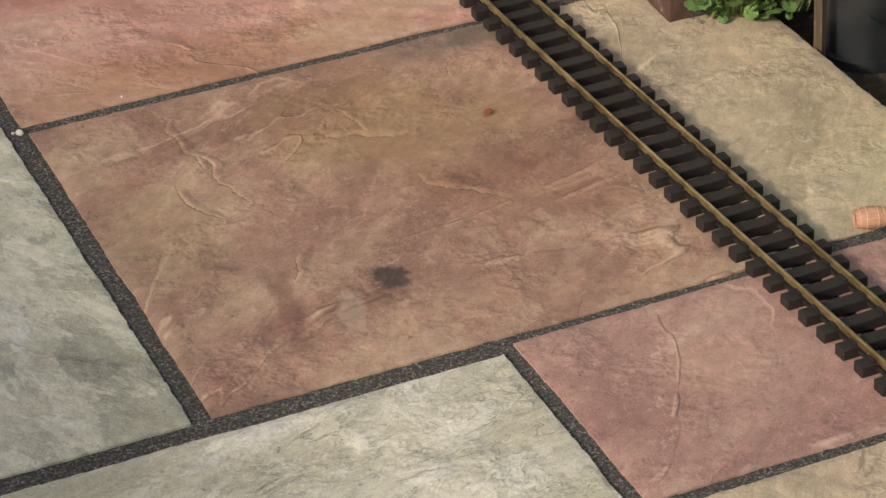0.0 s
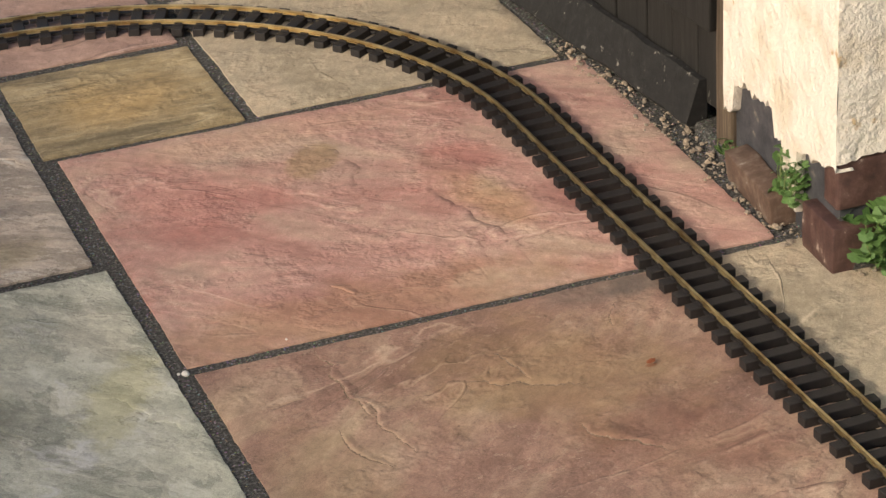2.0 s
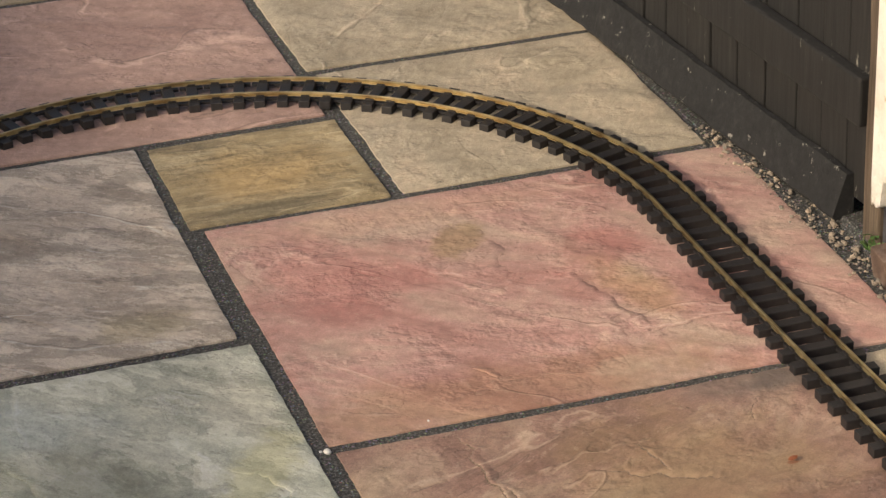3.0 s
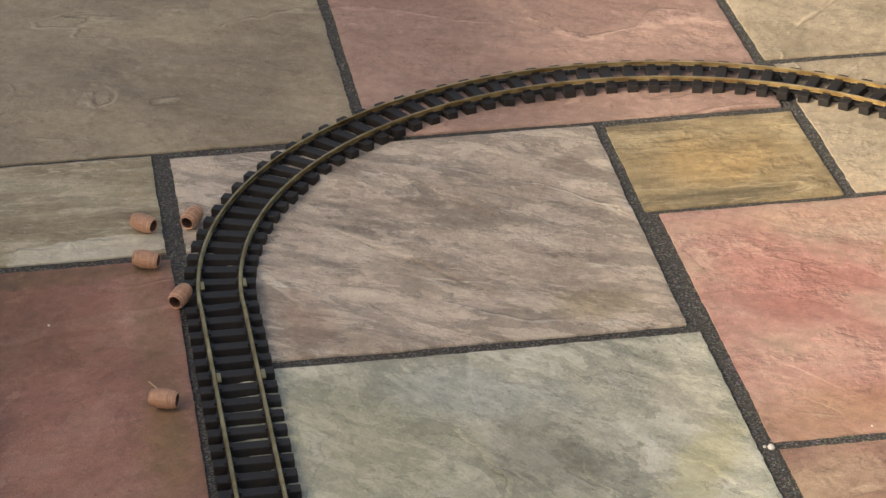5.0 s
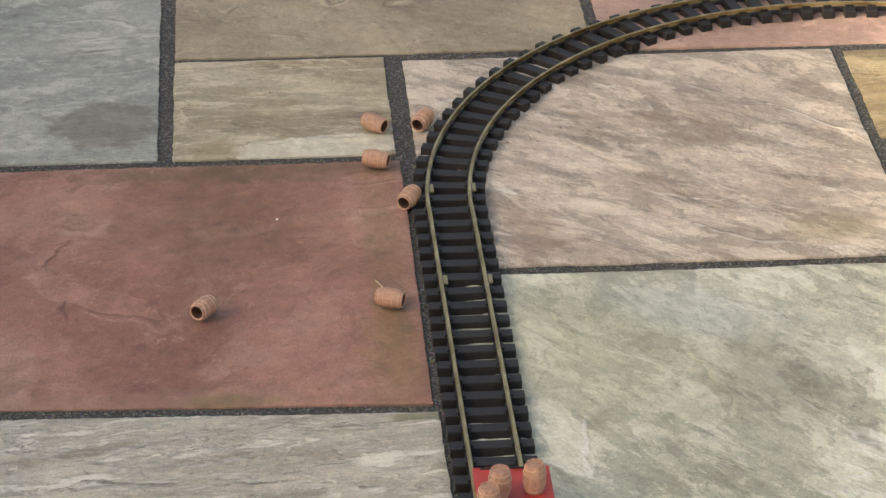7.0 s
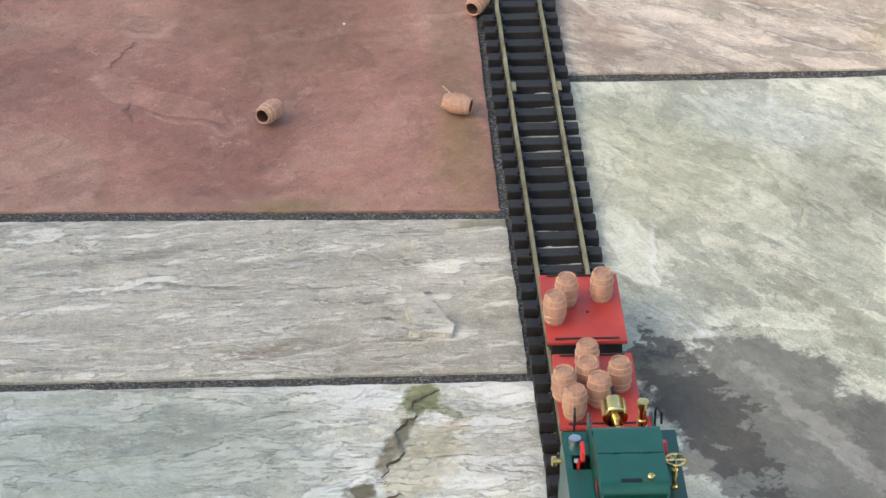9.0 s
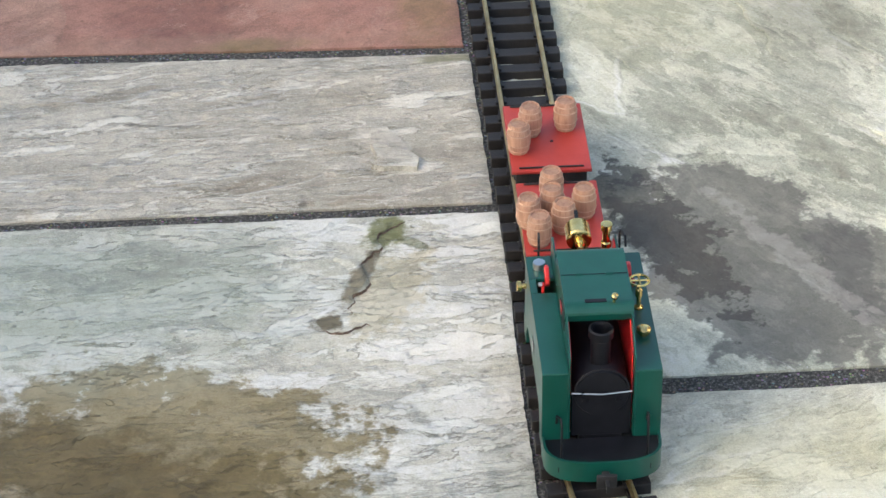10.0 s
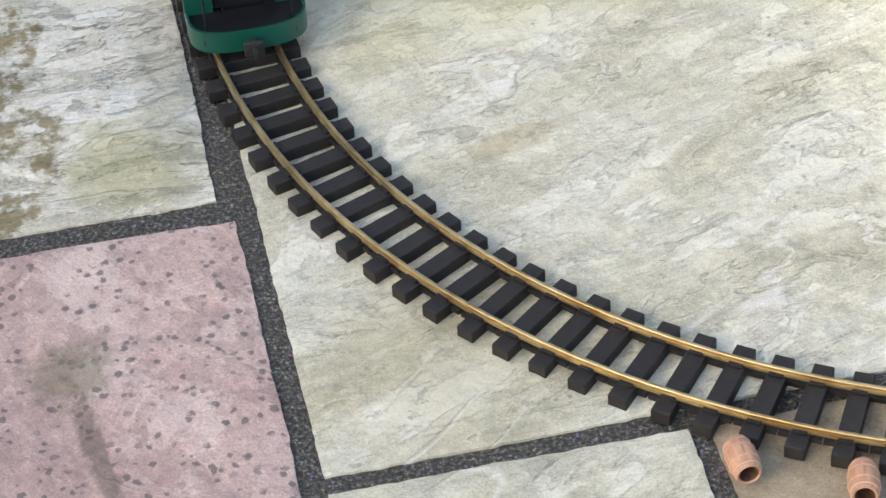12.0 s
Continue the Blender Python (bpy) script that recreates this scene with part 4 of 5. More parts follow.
STEM = plain_mat("pale green stem", (0.10, 0.16, 0.05), (0.16, 0.2, 0.08), 90.0, 0.6)


def leaf_mesh(lobes, cup):
    bm = bmesh.new()
    c = bm.verts.new((0, 0, 0))
    ring = []
    n = lobes * 4
    mid = []
    for i in range(n):
        a = math.pi * 0.08 + (2 * math.pi - math.pi * 0.16) * i / (n - 1)
        r = 1 + 0.075 * math.cos((lobes + 2) * a)
        r *= 0.92 + 0.08 * math.cos(a)
        fold = 0.07 * math.cos(a * 5)
        mid.append(bm.verts.new((0.55 * r * math.cos(a), 0.55 * r * math.sin(a), cup * 0.28 + fold * 0.3)))
        ring.append(bm.verts.new((r * math.cos(a), r * math.sin(a), cup * (0.45 + 0.2 * math.sin(3 * a)) + fold * 0.5)))
    for i in range(n - 1):
        bm.faces.new((c, mid[i], mid[i + 1]))
        bm.faces.new((mid[i], ring[i], ring[i + 1], mid[i + 1]))
    me = bpy.data.meshes.new("leaf")
    bm.to_mesh(me)
    bm.free()
    for p in me.polygons:
        p.use_smooth = True
    me.materials.append(LEAF)
    return me


LEAVES = [leaf_mesh(7, 0.5), leaf_mesh(6, -0.35), leaf_mesh(8, 0.2)]


def herb(label, centre, spread, count, low, high, size, seed):
    rr = random.Random(seed)
    plant = empty("herb", label, "plant", m=pose(*centre))
    stems = bmesh.new()
    for i in range(count):
        u, v = rr.uniform(-1, 1), rr.uniform(-1, 1)
        x, y = spread[0] * u, spread[1] * v + spread[2] * u
        z = low + (high - low) * rr.random() * (1 - 0.35 * abs(u))
        ob = new("leaf", rr.choice(LEAVES))
        ob.parent = plant
        s = size * rr.uniform(0.5, 1.25)
        ob.matrix_basis = pose(x, y, z, 25 + rr.uniform(-30, 35), rr.uniform(-45, 15), rr.uniform(0, 360)) @ Matrix.Diagonal((s, s, s, 1))
        if i % 2 == 0:
            tube([(x * 0.5, y * 0.6 + 0.01, 0.0), (x * 0.85, y * 0.85 + 0.006, z * 0.6), (x, y, z)], 0.0008, 5, stems)
    part("stem", stems, STEM, plant)
    return plant


herb("leafy green herb with scalloped leaves under the plinth", (0.748, -0.118, 0), (0.05, 0.024, -0.022), 170, 0.005, 0.085, 0.0100, 1)
herb("tall leafy green herb against the house wall", (0.80, -0.13, 0.0), (0.035, 0.024, -0.02), 130, 0.03, 0.155, 0.0105, 2)
herb("small green herb growing from the wall foot", (0.688, 0.02, 0.035), (0.012, 0.03, 0.0), 95, 0.0, 0.058, 0.0072, 3)
herb("small green weed sprouting beside the gate post", (0.69, 0.185, 0.015), (0.008, 0.012, 0.0), 9, 0.0, 0.02, 0.009, 4)
herb("dark green herbs growing in the damp hollow", (0.93, -0.30, -0.03), (0.10, 0.10, 0.0), 80, 0.0, 0.12, 0.016, 5)

# batten, black butt and watering can
bm = box(-0.004, 0.004, -0.0055, 0.0055, 0, 0.9, 0.0012)
ob = tagged(link(bm, "batten", POST), "thin bare wooden batten standing in the soil", "batten")
ob.matrix_basis = pose(0.792, -0.212, -0.03, 0, -1.5, 20)
BLACKPL = plain_mat("black shiny plastic", (0.01, 0.012, 0.016), (0.03, 0.034, 0.042), 20.0, 0.35, 0, 0.1, 0.001, 90.0)
butt = empty("water_butt", "black plastic water butt beside the wooden batten", "container", m=pose(0.862, -0.19, -0.034))
part("body", lathe([(0, 0), (0.052, 0), (0.054, 0.1), (0.057, 0.7), (0, 0.7)], 32), BLACKPL, butt, "", True)
part("band", lathe([(0.0545, 0.160), (0.0585, 0.163), (0.0585, 0.172), (0.0548, 0.176)], 32), BLACKPL, butt, "raised moulded band", True)
part("base_rim", lathe([(0.052, 0.0), (0.057, 0.001), (0.057, 0.012), (0.0525, 0.014)], 32), BLACKPL, butt, "", True)
CAN = plain_mat("glossy green plastic", (0.012, 0.25, 0.075), (0.018, 0.33, 0.105), 12.0, 0.32, 0, 0.15, 0.001, 60.0)
can = empty("watering_can", "bright green plastic watering can standing on the slabs", "watering can", m=pose(0.832, -0.462, 0.0, 0, 0, 100))
part("body", lathe([(0, 0.0), (0.076, 0.0), (0.08, 0.006), (0.078, 0.1), (0.074, 0.19), (0.077, 0.197), (0.077, 0.203), (0.07, 0.206), (0.066, 0.204), (0.066, 0.02), (0, 0.02)], 48), CAN, can, "", True)
pts = [Vector((0.0, 0.07 * math.cos(a), 0.19 + 0.13 * math.sin(a))) for a in [math.pi * i / 14 for i in range(15)]]
pts = [Vector((p.x, p.y * (1 + 0.25 * math.sin(math.pi * i / 14)), p.z)) for i, p in enumerate(pts)]
part("handle", tube(pts, 0.011, 12), CAN, can, "", True)
part("spout", tube([(0.07, 0, 0.04), (0.16, 0, 0.14), (0.22, 0, 0.24)], 0.013, 12), CAN, can, "", True)

# ---- barrels ----
_k = Mat("turned pale wood", 0.55)
_w = _k.noise(_k.map((1, 1, 0.12), 0), 420.0, 4.0, 0.6)
_r = _k.node("ShaderNodeObjectInfo").outputs["Random"]
_c = _k.ramp(_w, [(0.25, (0.28, 0.145, 0.095)), (0.5, (0.45, 0.26, 0.18)), (0.75, (0.56, 0.36, 0.26))])
_c = _k.mix(_k.math("MULTIPLY", _r, 0.35), _c, (0.42, 0.22, 0.13))
WOOD = _k.done(_c, 0.5, _k.bump(_w, 0.2, 0.0005))
HOOP = plain_mat("scored pale hoop", (0.46, 0.29, 0.20), (0.58, 0.40, 0.29), 200.0, 0.5)
WOODEND = plain_mat("dark end grain", (0.30, 0.17, 0.11), (0.44, 0.27, 0.185), 250.0, 0.55)
# wood inside the bore, the shade of the hollow painted into its colour
BORE_SHADE = plain_mat("bored wood with painted shade", (0.06, 0.03, 0.02), (0.12, 0.06, 0.04), 250.0, 0.7)
BR, BH = 0.0109, 0.0302


def barrel_radius(z):
    u = 2 * z / BH - 1
    return BR * (1 - 0.24 * u * u)


def barrel(label, m, group):
    top = empty("barrel", label, "barrel", group, m)
    prof = [(0.0068, 0.0008), (barrel_radius(0) - 0.0006, 0.0)]
    prof += [(barrel_radius(BH * i / 12), BH * i / 12) for i in range(13)]
    prof += [(barrel_radius(BH) - 0.0010, BH), (barrel_radius(BH) - 0.0016, BH - 0.0032)]
    part("body", lathe(prof, 28), WOOD, top, "", True)
    part("bore", lathe([(0, 0.015), (0.0058, 0.0147), (0.0068, 0.0008)], 24), BORE_SHADE, top, "hollow end of the barrel with shade in its colour", True)
    part("lid", lathe([(barrel_radius(BH) - 0.0014, BH - 0.0030), (barrel_radius(BH) - 0.0014, BH - 0.0018), (0.0015, BH - 0.0010), (0, BH - 0.0012)], 24), WOODEND, top, "darker end of the barrel", True)
    for z in (0.004, 0.0098, BH - 0.0098, BH - 0.004):
        r = barrel_radius(z) + 0.0002
        part("hoop", lathe([(r - 0.0004, z - 0.0006), (r + 0.0003, z - 0.0003), (r + 0.0003, z + 0.0003), (r - 0.0004, z + 0.0006)], 28), HOOP, top, "", True)
    return top


first = barrel("small turned wooden barrel lying loose on the paving", pose(-0.616, 0.601, 0.0128, 0, 88, 8), "loose barrels")
for x, y, rx, rz in [(-0.556, 0.606, 86, 60), (-0.617, 0.508, 88, 158), (-0.585, 0.412, 86, 60), (-0.62, 0.187, 89, 158), (-0.817, 0.180, 94, 58), (0.652, -0.546, 90, 165), (-0.282, -1.232, 89, 92), (-0.211, -1.272, 95, 75)]:
    turn = pose(0, 0, 0, 0, 0, rz) @ pose(0, 0, 0, 0, rx, 0) @ pose(0, 0, -BH / 2)
    copy_thing(first, pose(x, y, 0.0122) @ turn)
first.matrix_basis = pose(-0.614, 0.601, 0.0122) @ pose(0, 0, 0, 0, 0, 140) @ pose(0, 0, 0, 0, 88, 0) @ pose(0, 0, -BH / 2)

# ---- train ----
BLACK = plain_mat("satin black paint", (0.005, 0.0055, 0.008), (0.012, 0.013, 0.018), 60.0, 0.5)
BLACK.node_tree.nodes["Principled BSDF"].inputs["Specular IOR Level"].default_value = 0.25
PLASTIC = plain_mat("matt black plastic", (0.012, 0.012, 0.013), (0.03, 0.03, 0.032), 90.0, 0.6)
REDDECK = plain_mat("red painted deck", (0.37, 0.034, 0.027), (0.45, 0.054, 0.042), 40.0, 0.5, 0, 0.25, 0.0006, 300.0)
REDPAINT = plain_mat("bright red paint", (0.50, 0.018, 0.022), (0.60, 0.03, 0.033), 50.0, 0.35)
GREENPAINT = plain_mat("dark green enamel", (0.002, 0.058, 0.044), (0.005, 0.078, 0.06), 30.0, 0.36, 0, 0.12, 0.0003, 260.0, 0.15)
GREENDARK = plain_mat("green steel lagging", (0.02, 0.10, 0.085), (0.03, 0.13, 0.11), 60.0, 0.4)
BRASS = plain_mat("polished brass", (0.72, 0.50, 0.17), (0.85, 0.64, 0.27), 60.0, 0.22, 1.0)
STEEL = plain_mat("bright steel", (0.45, 0.45, 0.46), (0.62, 0.62, 0.63), 60.0, 0.3, 1.0)
COPPER = plain_mat("copper pipe", (0.60, 0.28, 0.15), (0.74, 0.38, 0.22), 60.0, 0.28, 1.0)
PAPER = plain_mat("white lettering", (0.70, 0.70, 0.68), (0.80, 0.80, 0.78), 60.0, 0.5)


def wheel(parent, x, y, r, mat):
    w = part("wheel", lathe([(0, -0.003), (r * 0.35, -0.003), (r * 0.4, -0.0015), (r * 0.75, -0.0015), (r * 0.8, -0.003), (r, -0.003), (r, 0.001), (r + 0.0022, 0.0016), (r + 0.0022, 0.003), (0, 0.003)], 28), mat, parent, "", True)
    w.matrix_basis = pose(x, y, Z_RAIL + r, 90 if y < 0 else -90, 0, 0)
    return w


def coupler(parent, x, way):
    bm = box(min(x, x + way * 0.014), max(x, x + way * 0.014), -0.003, 0.003, 0.026, 0.031, 0.0008)
    box(min(x + way * 0.012, x + way * 0.015), max(x + way * 0.012, x + way * 0.015), -0.008, 0.008, 0.022, 0.035, 0.0008, bm)
    hook = [(x + way * 0.014, 0.031), (x + way * 0.026, 0.033), (x + way * 0.026, 0.026), (x + way * 0.024, 0.026), (x + way * 0.0235, 0.030), (x + way * 0.014, 0.028)]
    plate(hook if way > 0 else hook[::-1], -0.0016, 0.0016, 0.0, bm)
    return part("coupler", bm, PLASTIC, parent, "black hook coupler with buffer plate")


def wagon(label, m):
    w = empty("flat_wagon", label, "wagon", "wagons of the train", m)
    L, W, Z = 0.0555, 0.0362, 0.0465
    bm = box(-L, L, -W, W, Z - 0.0035, Z, 0.0007)
    part("deck", bm, REDDECK, w, "red painted deck")
    for s in (-1, 1):
        part("end_strip", box(s * (L - 0.004) - 0.0007, s * (L - 0.004) + 0.0007, -W + 0.007, W - 0.007, Z + 0.0004, Z + 0.0019, 0.0003), PLASTIC, w, "thin black strip across the deck end")
        bm = box(-L + 0.004, L - 0.004, s * 0.026 - 0.0025, s * 0.026 + 0.0025, 0.031, Z - 0.0036, 0.0006)
        part("sole_bar", bm, PLASTIC, w)
        part("end_beam", box(s * (L - 0.006) - 0.002, s * (L - 0.006) + 0.002, -W + 0.004, W - 0.004, 0.028, Z - 0.0036, 0.0006), PLASTIC, w)
        for t in (-1, 1):
            bm = box(t * 0.028 - 0.0065, t * 0.028 + 0.0065, s * 0.0295 - 0.003, s * 0.0295 + 0.003, 0.0225, 0.036, 0.0012)
            box(t * 0.028 - 0.0035, t * 0.028 + 0.0035, s * 0.033 - 0.0016, s * 0.033 + 0.0016, 0.0245, 0.031, 0.0008, bm)
            part("axle_box", bm, PLASTIC, w)
            wheel(w, t * 0.028, s * 0.0225, 0.0095, BLACK)
        coupler(w, s * (L - 0.004), s)
    for t in (-1, 1):
        part("axle", rod((t * 0.028, -0.024, Z_RAIL + 0.0095), (t * 0.028, 0.024, Z_RAIL + 0.0095), 0.0016), BLACK, w)
    part("bolt_hole", lathe([(0, Z + 0.0001), (0.0016, Z + 0.0001), (0.0016, Z + 0.0006), (0, Z + 0.0007)], 10, pose(0.008, 0.004, 0)), BLACK, w)
    return w


TOWARDS = -90.4
wagon("flat red wagon loaded with six wooden barrels", pose(-0.5285, -0.3795, 0, 0, 0, TOWARDS))
wagon("flat red wagon loaded with three wooden barrels", pose(-0.5295, -0.2500, 0, 0, 0, TOWARDS))
load = barrel("small turned wooden barrel standing on the red wagon", pose(-0.557, -0.271, 0.0464), "barrels on the wagons")
for i, (x, y) in enumerate([(-0.544, -0.243), (-0.511, -0.236), (-0.559, -0.390), (-0.552, -0.418), (-0.535, -0.350), (-0.537, -0.376), (-0.529, -0.400), (-0.509, -0.378)]):
    copy_thing(load, pose(x, y, 0.0464, 0, 0, i * 47))

# the engine: x forward, chimney end first
loco = empty("steam_locomotive", "dark green model tank locomotive with brass fittings", "model locomotive", m=pose(-0.5262, -0.599, 0, 0, 0, TOWARDS))
XF, XR, YO, YI, ZB, ZT = 0.076, -0.084, 0.0475, 0.0265, 0.0265, 0.101
for s in (-1, 1):
    lower = [(XF, ZB), (XF, ZT - 0.004), (XF - 0.001, ZT), (XR, ZT), (XR, ZB - 0.004), (XR + 0.014, ZB - 0.004)]
    lower += [(XR + 0.016, ZB + 0.012)] + arc(XR + 0.036, ZB + 0.008, 0.017, 170, 90, 6) + [(XF - 0.045, ZB + 0.025)] + arc(XF - 0.036, ZB + 0.008, 0.017, 90, 10, 6) + [(XF - 0.018, ZB)]
    bm = plate(lower, s * (YO - 0.0022), s * YO)
    tank = part("side_tank", bm, GREENPAINT, loco, "dark green side tank sheet")
    top = bmesh.new()
    y0, y1 = (YI, YO) if s > 0 else (-YO, -YI)
    for a, b, c, d in [(XR, XF, y0, y1)] if s > 0 else [(XR, -0.052, y0, y1), (-0.032, XF, y0, y1), (-0.052, -0.032, -YO, -YO + 0.006)]:
        box(a, b, c, d, ZT - 0.0025, ZT + 0.0006, 0.0005, top)
    part("tank_top", top, GREENPAINT, tank)
    part("tank_front", box(XF - 0.002, XF + 0.0004, y0, y1, ZB, ZT, 0.0005), GREENPAINT, tank)
    part("tank_back", box(XR - 0.0004, XR + 0.002, y0, y1, ZB - 0.004, ZT, 0.0005), GREENPAINT, tank)
    inner = [(XF, 0.036), (XF, 0.112)] + arc(XF - 0.006, 0.112, 0.006, 0, 60, 4) + [(XF - 0.030, 0.1365), (XF - 0.034, 0.140), (-0.034, 0.140), (-0.036, 0.125), (XR + 0.012, 0.125)] + arc(XR + 0.009, 0.116, 0.009, 90, 180, 5) + [(XR, 0.036)]
    bm = plate(inner, s * (YI - 0.0014), s * YI)
    sheet = part("casing_side", bm, GREENPAINT, loco, "green casing side sheet")
    part("casing_lining", plate([(x * 0.93 - 0.003, 0.037 + (z - 0.036) * 0.96) for x, z in inner], s * (YI - 0.0026), s * (YI - 0.0016)), REDPAINT, sheet, "red painted inner face")
    part("window", box(0.006, 0.036, s * YI - 0.0006, s * YI + 0.0006, 0.113, 0.124, 0.0004), BLACK, sheet, "dark slot with red behind")
    part("window_red", box(0.006, 0.017, s * YI - 0.0009, s * YI + 0.0009, 0.114, 0.123, 0.0004), REDPAINT, sheet)
    for i in range(14):
        part("rivet", lathe([(0, 0.0004), (0.0006, 0.0003), (0.0008, -0.0002)], 6, pose(XF + 0.0004, s * (YI + 0.001), 0.042 + i * 0.0045, 0, 90, 0)), GREENPAINT, sheet)
    for x in (-0.02, 0.022):
        part("stud", lathe([(0, 0.0014), (0.0008, 0.001), (0.0011, 0)], 6, pose(x, s * (YI + 0.0002), 0.118, -90 * s, 0, 0)), GREENPAINT, sheet)

# roof with turned-down ends and hinged flap
roof = [(XF - 0.030, 0.1305)] + arc(XF - 0.038, 0.134, 0.009, 10, 90, 6) + [(-0.028, 0.143)] + arc(-0.030, 0.135, 0.008, 90, 185, 6)
roof += [(x * 0.985 + 0.0001, z - 0.0016) for x, z in roof[::-1]]
rf = part("roof", plate(roof, -YI - 0.0008, YI + 0.0008), GREENPAINT, loco, "green casing roof with a hinged flap")
part("flap_seam", box(0.0016, 0.0024, -YI, YI, 0.1429, 0.1433), BLACK, rf)
for y in (-0.012, 0.012):
    part("hinge", rod((0.002, y - 0.003, 0.1433), (0.002, y + 0.003, 0.1433), 0.0011), GREENPAINT, rf)
part("vent_slot", box(XF - 0.040, XF - 0.036, -0.011, 0.006, 0.1427, 0.1435), BLACK, rf)

# smokebox, chimney and boiler
smoke = part("smokebox", lathe([(0, XF - 0.002), (0.021, XF - 0.002), (0.0225, XF - 0.004), (0.0225, -0.06), (0, -0.06)], 36, pose(0, 0, 0.078, 0, 90, 0)), BLACK, loco, "black smokebox and boiler", True)
part("smokebox_front", box(XF - 0.006, XF - 0.003, -0.024, 0.024, 0.036, 0.076, 0.001), BLACK, smoke)
part("door_edge", tube([Vector((XF - 0.001, 0.0215 * math.cos(a), 0.082 + 0.0215 * math.sin(a))) for a in [math.pi * i / 12 for i in range(13)]], 0.0009, 6), BLACK, smoke)
part("door_bar", tube([(XF - 0.0005, -0.024, 0.081), (XF + 0.0004, 0, 0.0795), (XF - 0.0005, 0.024, 0.081)], 0.0007, 6), STEEL, smoke, "bright steel bar")
for y in (-0.013, 0.0135):
    part("door_hinge", box(XF - 0.002, XF + 0.0005, y - 0.0025, y + 0.0025, 0.072, 0.0735), BLACK, smoke)
part("chimney", lathe([(0.0085, 0.094), (0.0078, 0.105), (0.0082, 0.122), (0.0100, 0.1235), (0.0100, 0.1305), (0.0084, 0.1315), (0.0072, 0.128), (0.0072, 0.105), (0, 0.105)], 28, pose(XF - 0.018, 0, 0)), BLACK, loco, "black stovepipe chimney", True)

# footplates with rounded aprons
for way, x0, reach in ((1, XF, 0.0365), (-1, XR, 0.038)):
    n = 18
    half = 0.0475

    def edge(i, inset=0.0):
        a = -math.pi / 2 + math.pi * i / n
        c, s = math.cos(a), math.sin(a)
        ex = abs(c) ** 0.55
        return (x0 + way * (reach - inset) * ex, (half - inset) * (abs(s) ** 0.75) * (1 if s > 0 else -1))

    bm = bmesh.new()
    top = [bm.verts.new((*edge(i), 0.0395)) for i in range(n + 1)]
    low = [bm.verts.new((*edge(i), 0.0205)) for i in range(n + 1)]
    tin = [bm.verts.new((*edge(i, 0.002), 0.0395)) for i in range(n + 1)]
    lin = [bm.verts.new((*edge(i, 0.002), 0.0205)) for i in range(n + 1)]
    for i in range(n):
        bm.faces.new((top[i], top[i + 1], low[i + 1], low[i]))
        bm.faces.new((tin[i], tin[i + 1], top[i + 1], top[i]))
        bm.faces.new((lin[i], lin[i + 1], tin[i + 1], tin[i]))
        bm.faces.new((low[i], low[i + 1], lin[i + 1], lin[i]))
    bmesh.ops.recalc_face_normals(bm, faces=bm.faces[:])
    ap = part("apron", bm, GREENPAINT, loco, "rounded dark green footplate apron", True)
    bm = bmesh.new()
    a = [bm.verts.new((*edge(i, 0.001), 0.036)) for i in range(n + 1)]
    b = [bm.verts.new((*edge(i, 0.001), 0.033)) for i in range(n + 1)]
    bm.faces.new(a)
    bm.faces.new(b[::-1])
    for i in range(n):
        bm.faces.new((a[i], a[i + 1], b[i + 1], b[i]))
    bm.faces.new((a[n], a[0], b[0], b[n]))
    bmesh.ops.recalc_face_normals(bm, faces=bm.faces[:])
    part("footplate", bm, BLACK, loco, "black footplate")
    for s in (-1, 1):
        x1 = x0 + way * reach * 0.72
        hgt = 0.074 if way > 0 else 0.108
        pts = [(x1, s * 0.034, 0.030), (x1, s * 0.034, hgt - 0.006), (x1 - way * 0.004, s * 0.0345, hgt), (x0 + way * 0.006, s * 0.036, hgt - (0.010 if way > 0 else -0.006)), (x0 + way * 0.002, s * 0.036, hgt - 0.02 if way > 0 else hgt - 0.002)]
        part("handrail", tube([Vector(p) for p in pts], 0.0010, 8), BLACK, loco, "thin black wire handrail")
        part("rail_clamp", box(x1 - 0.002, x1 + 0.004, s * 0.034 - 0.003, s * 0.034 + 0.003, 0.026, 0.032, 0.0006), BLACK, loco)
    coupler(loco, x0 + way * (reach - 0.004), way)

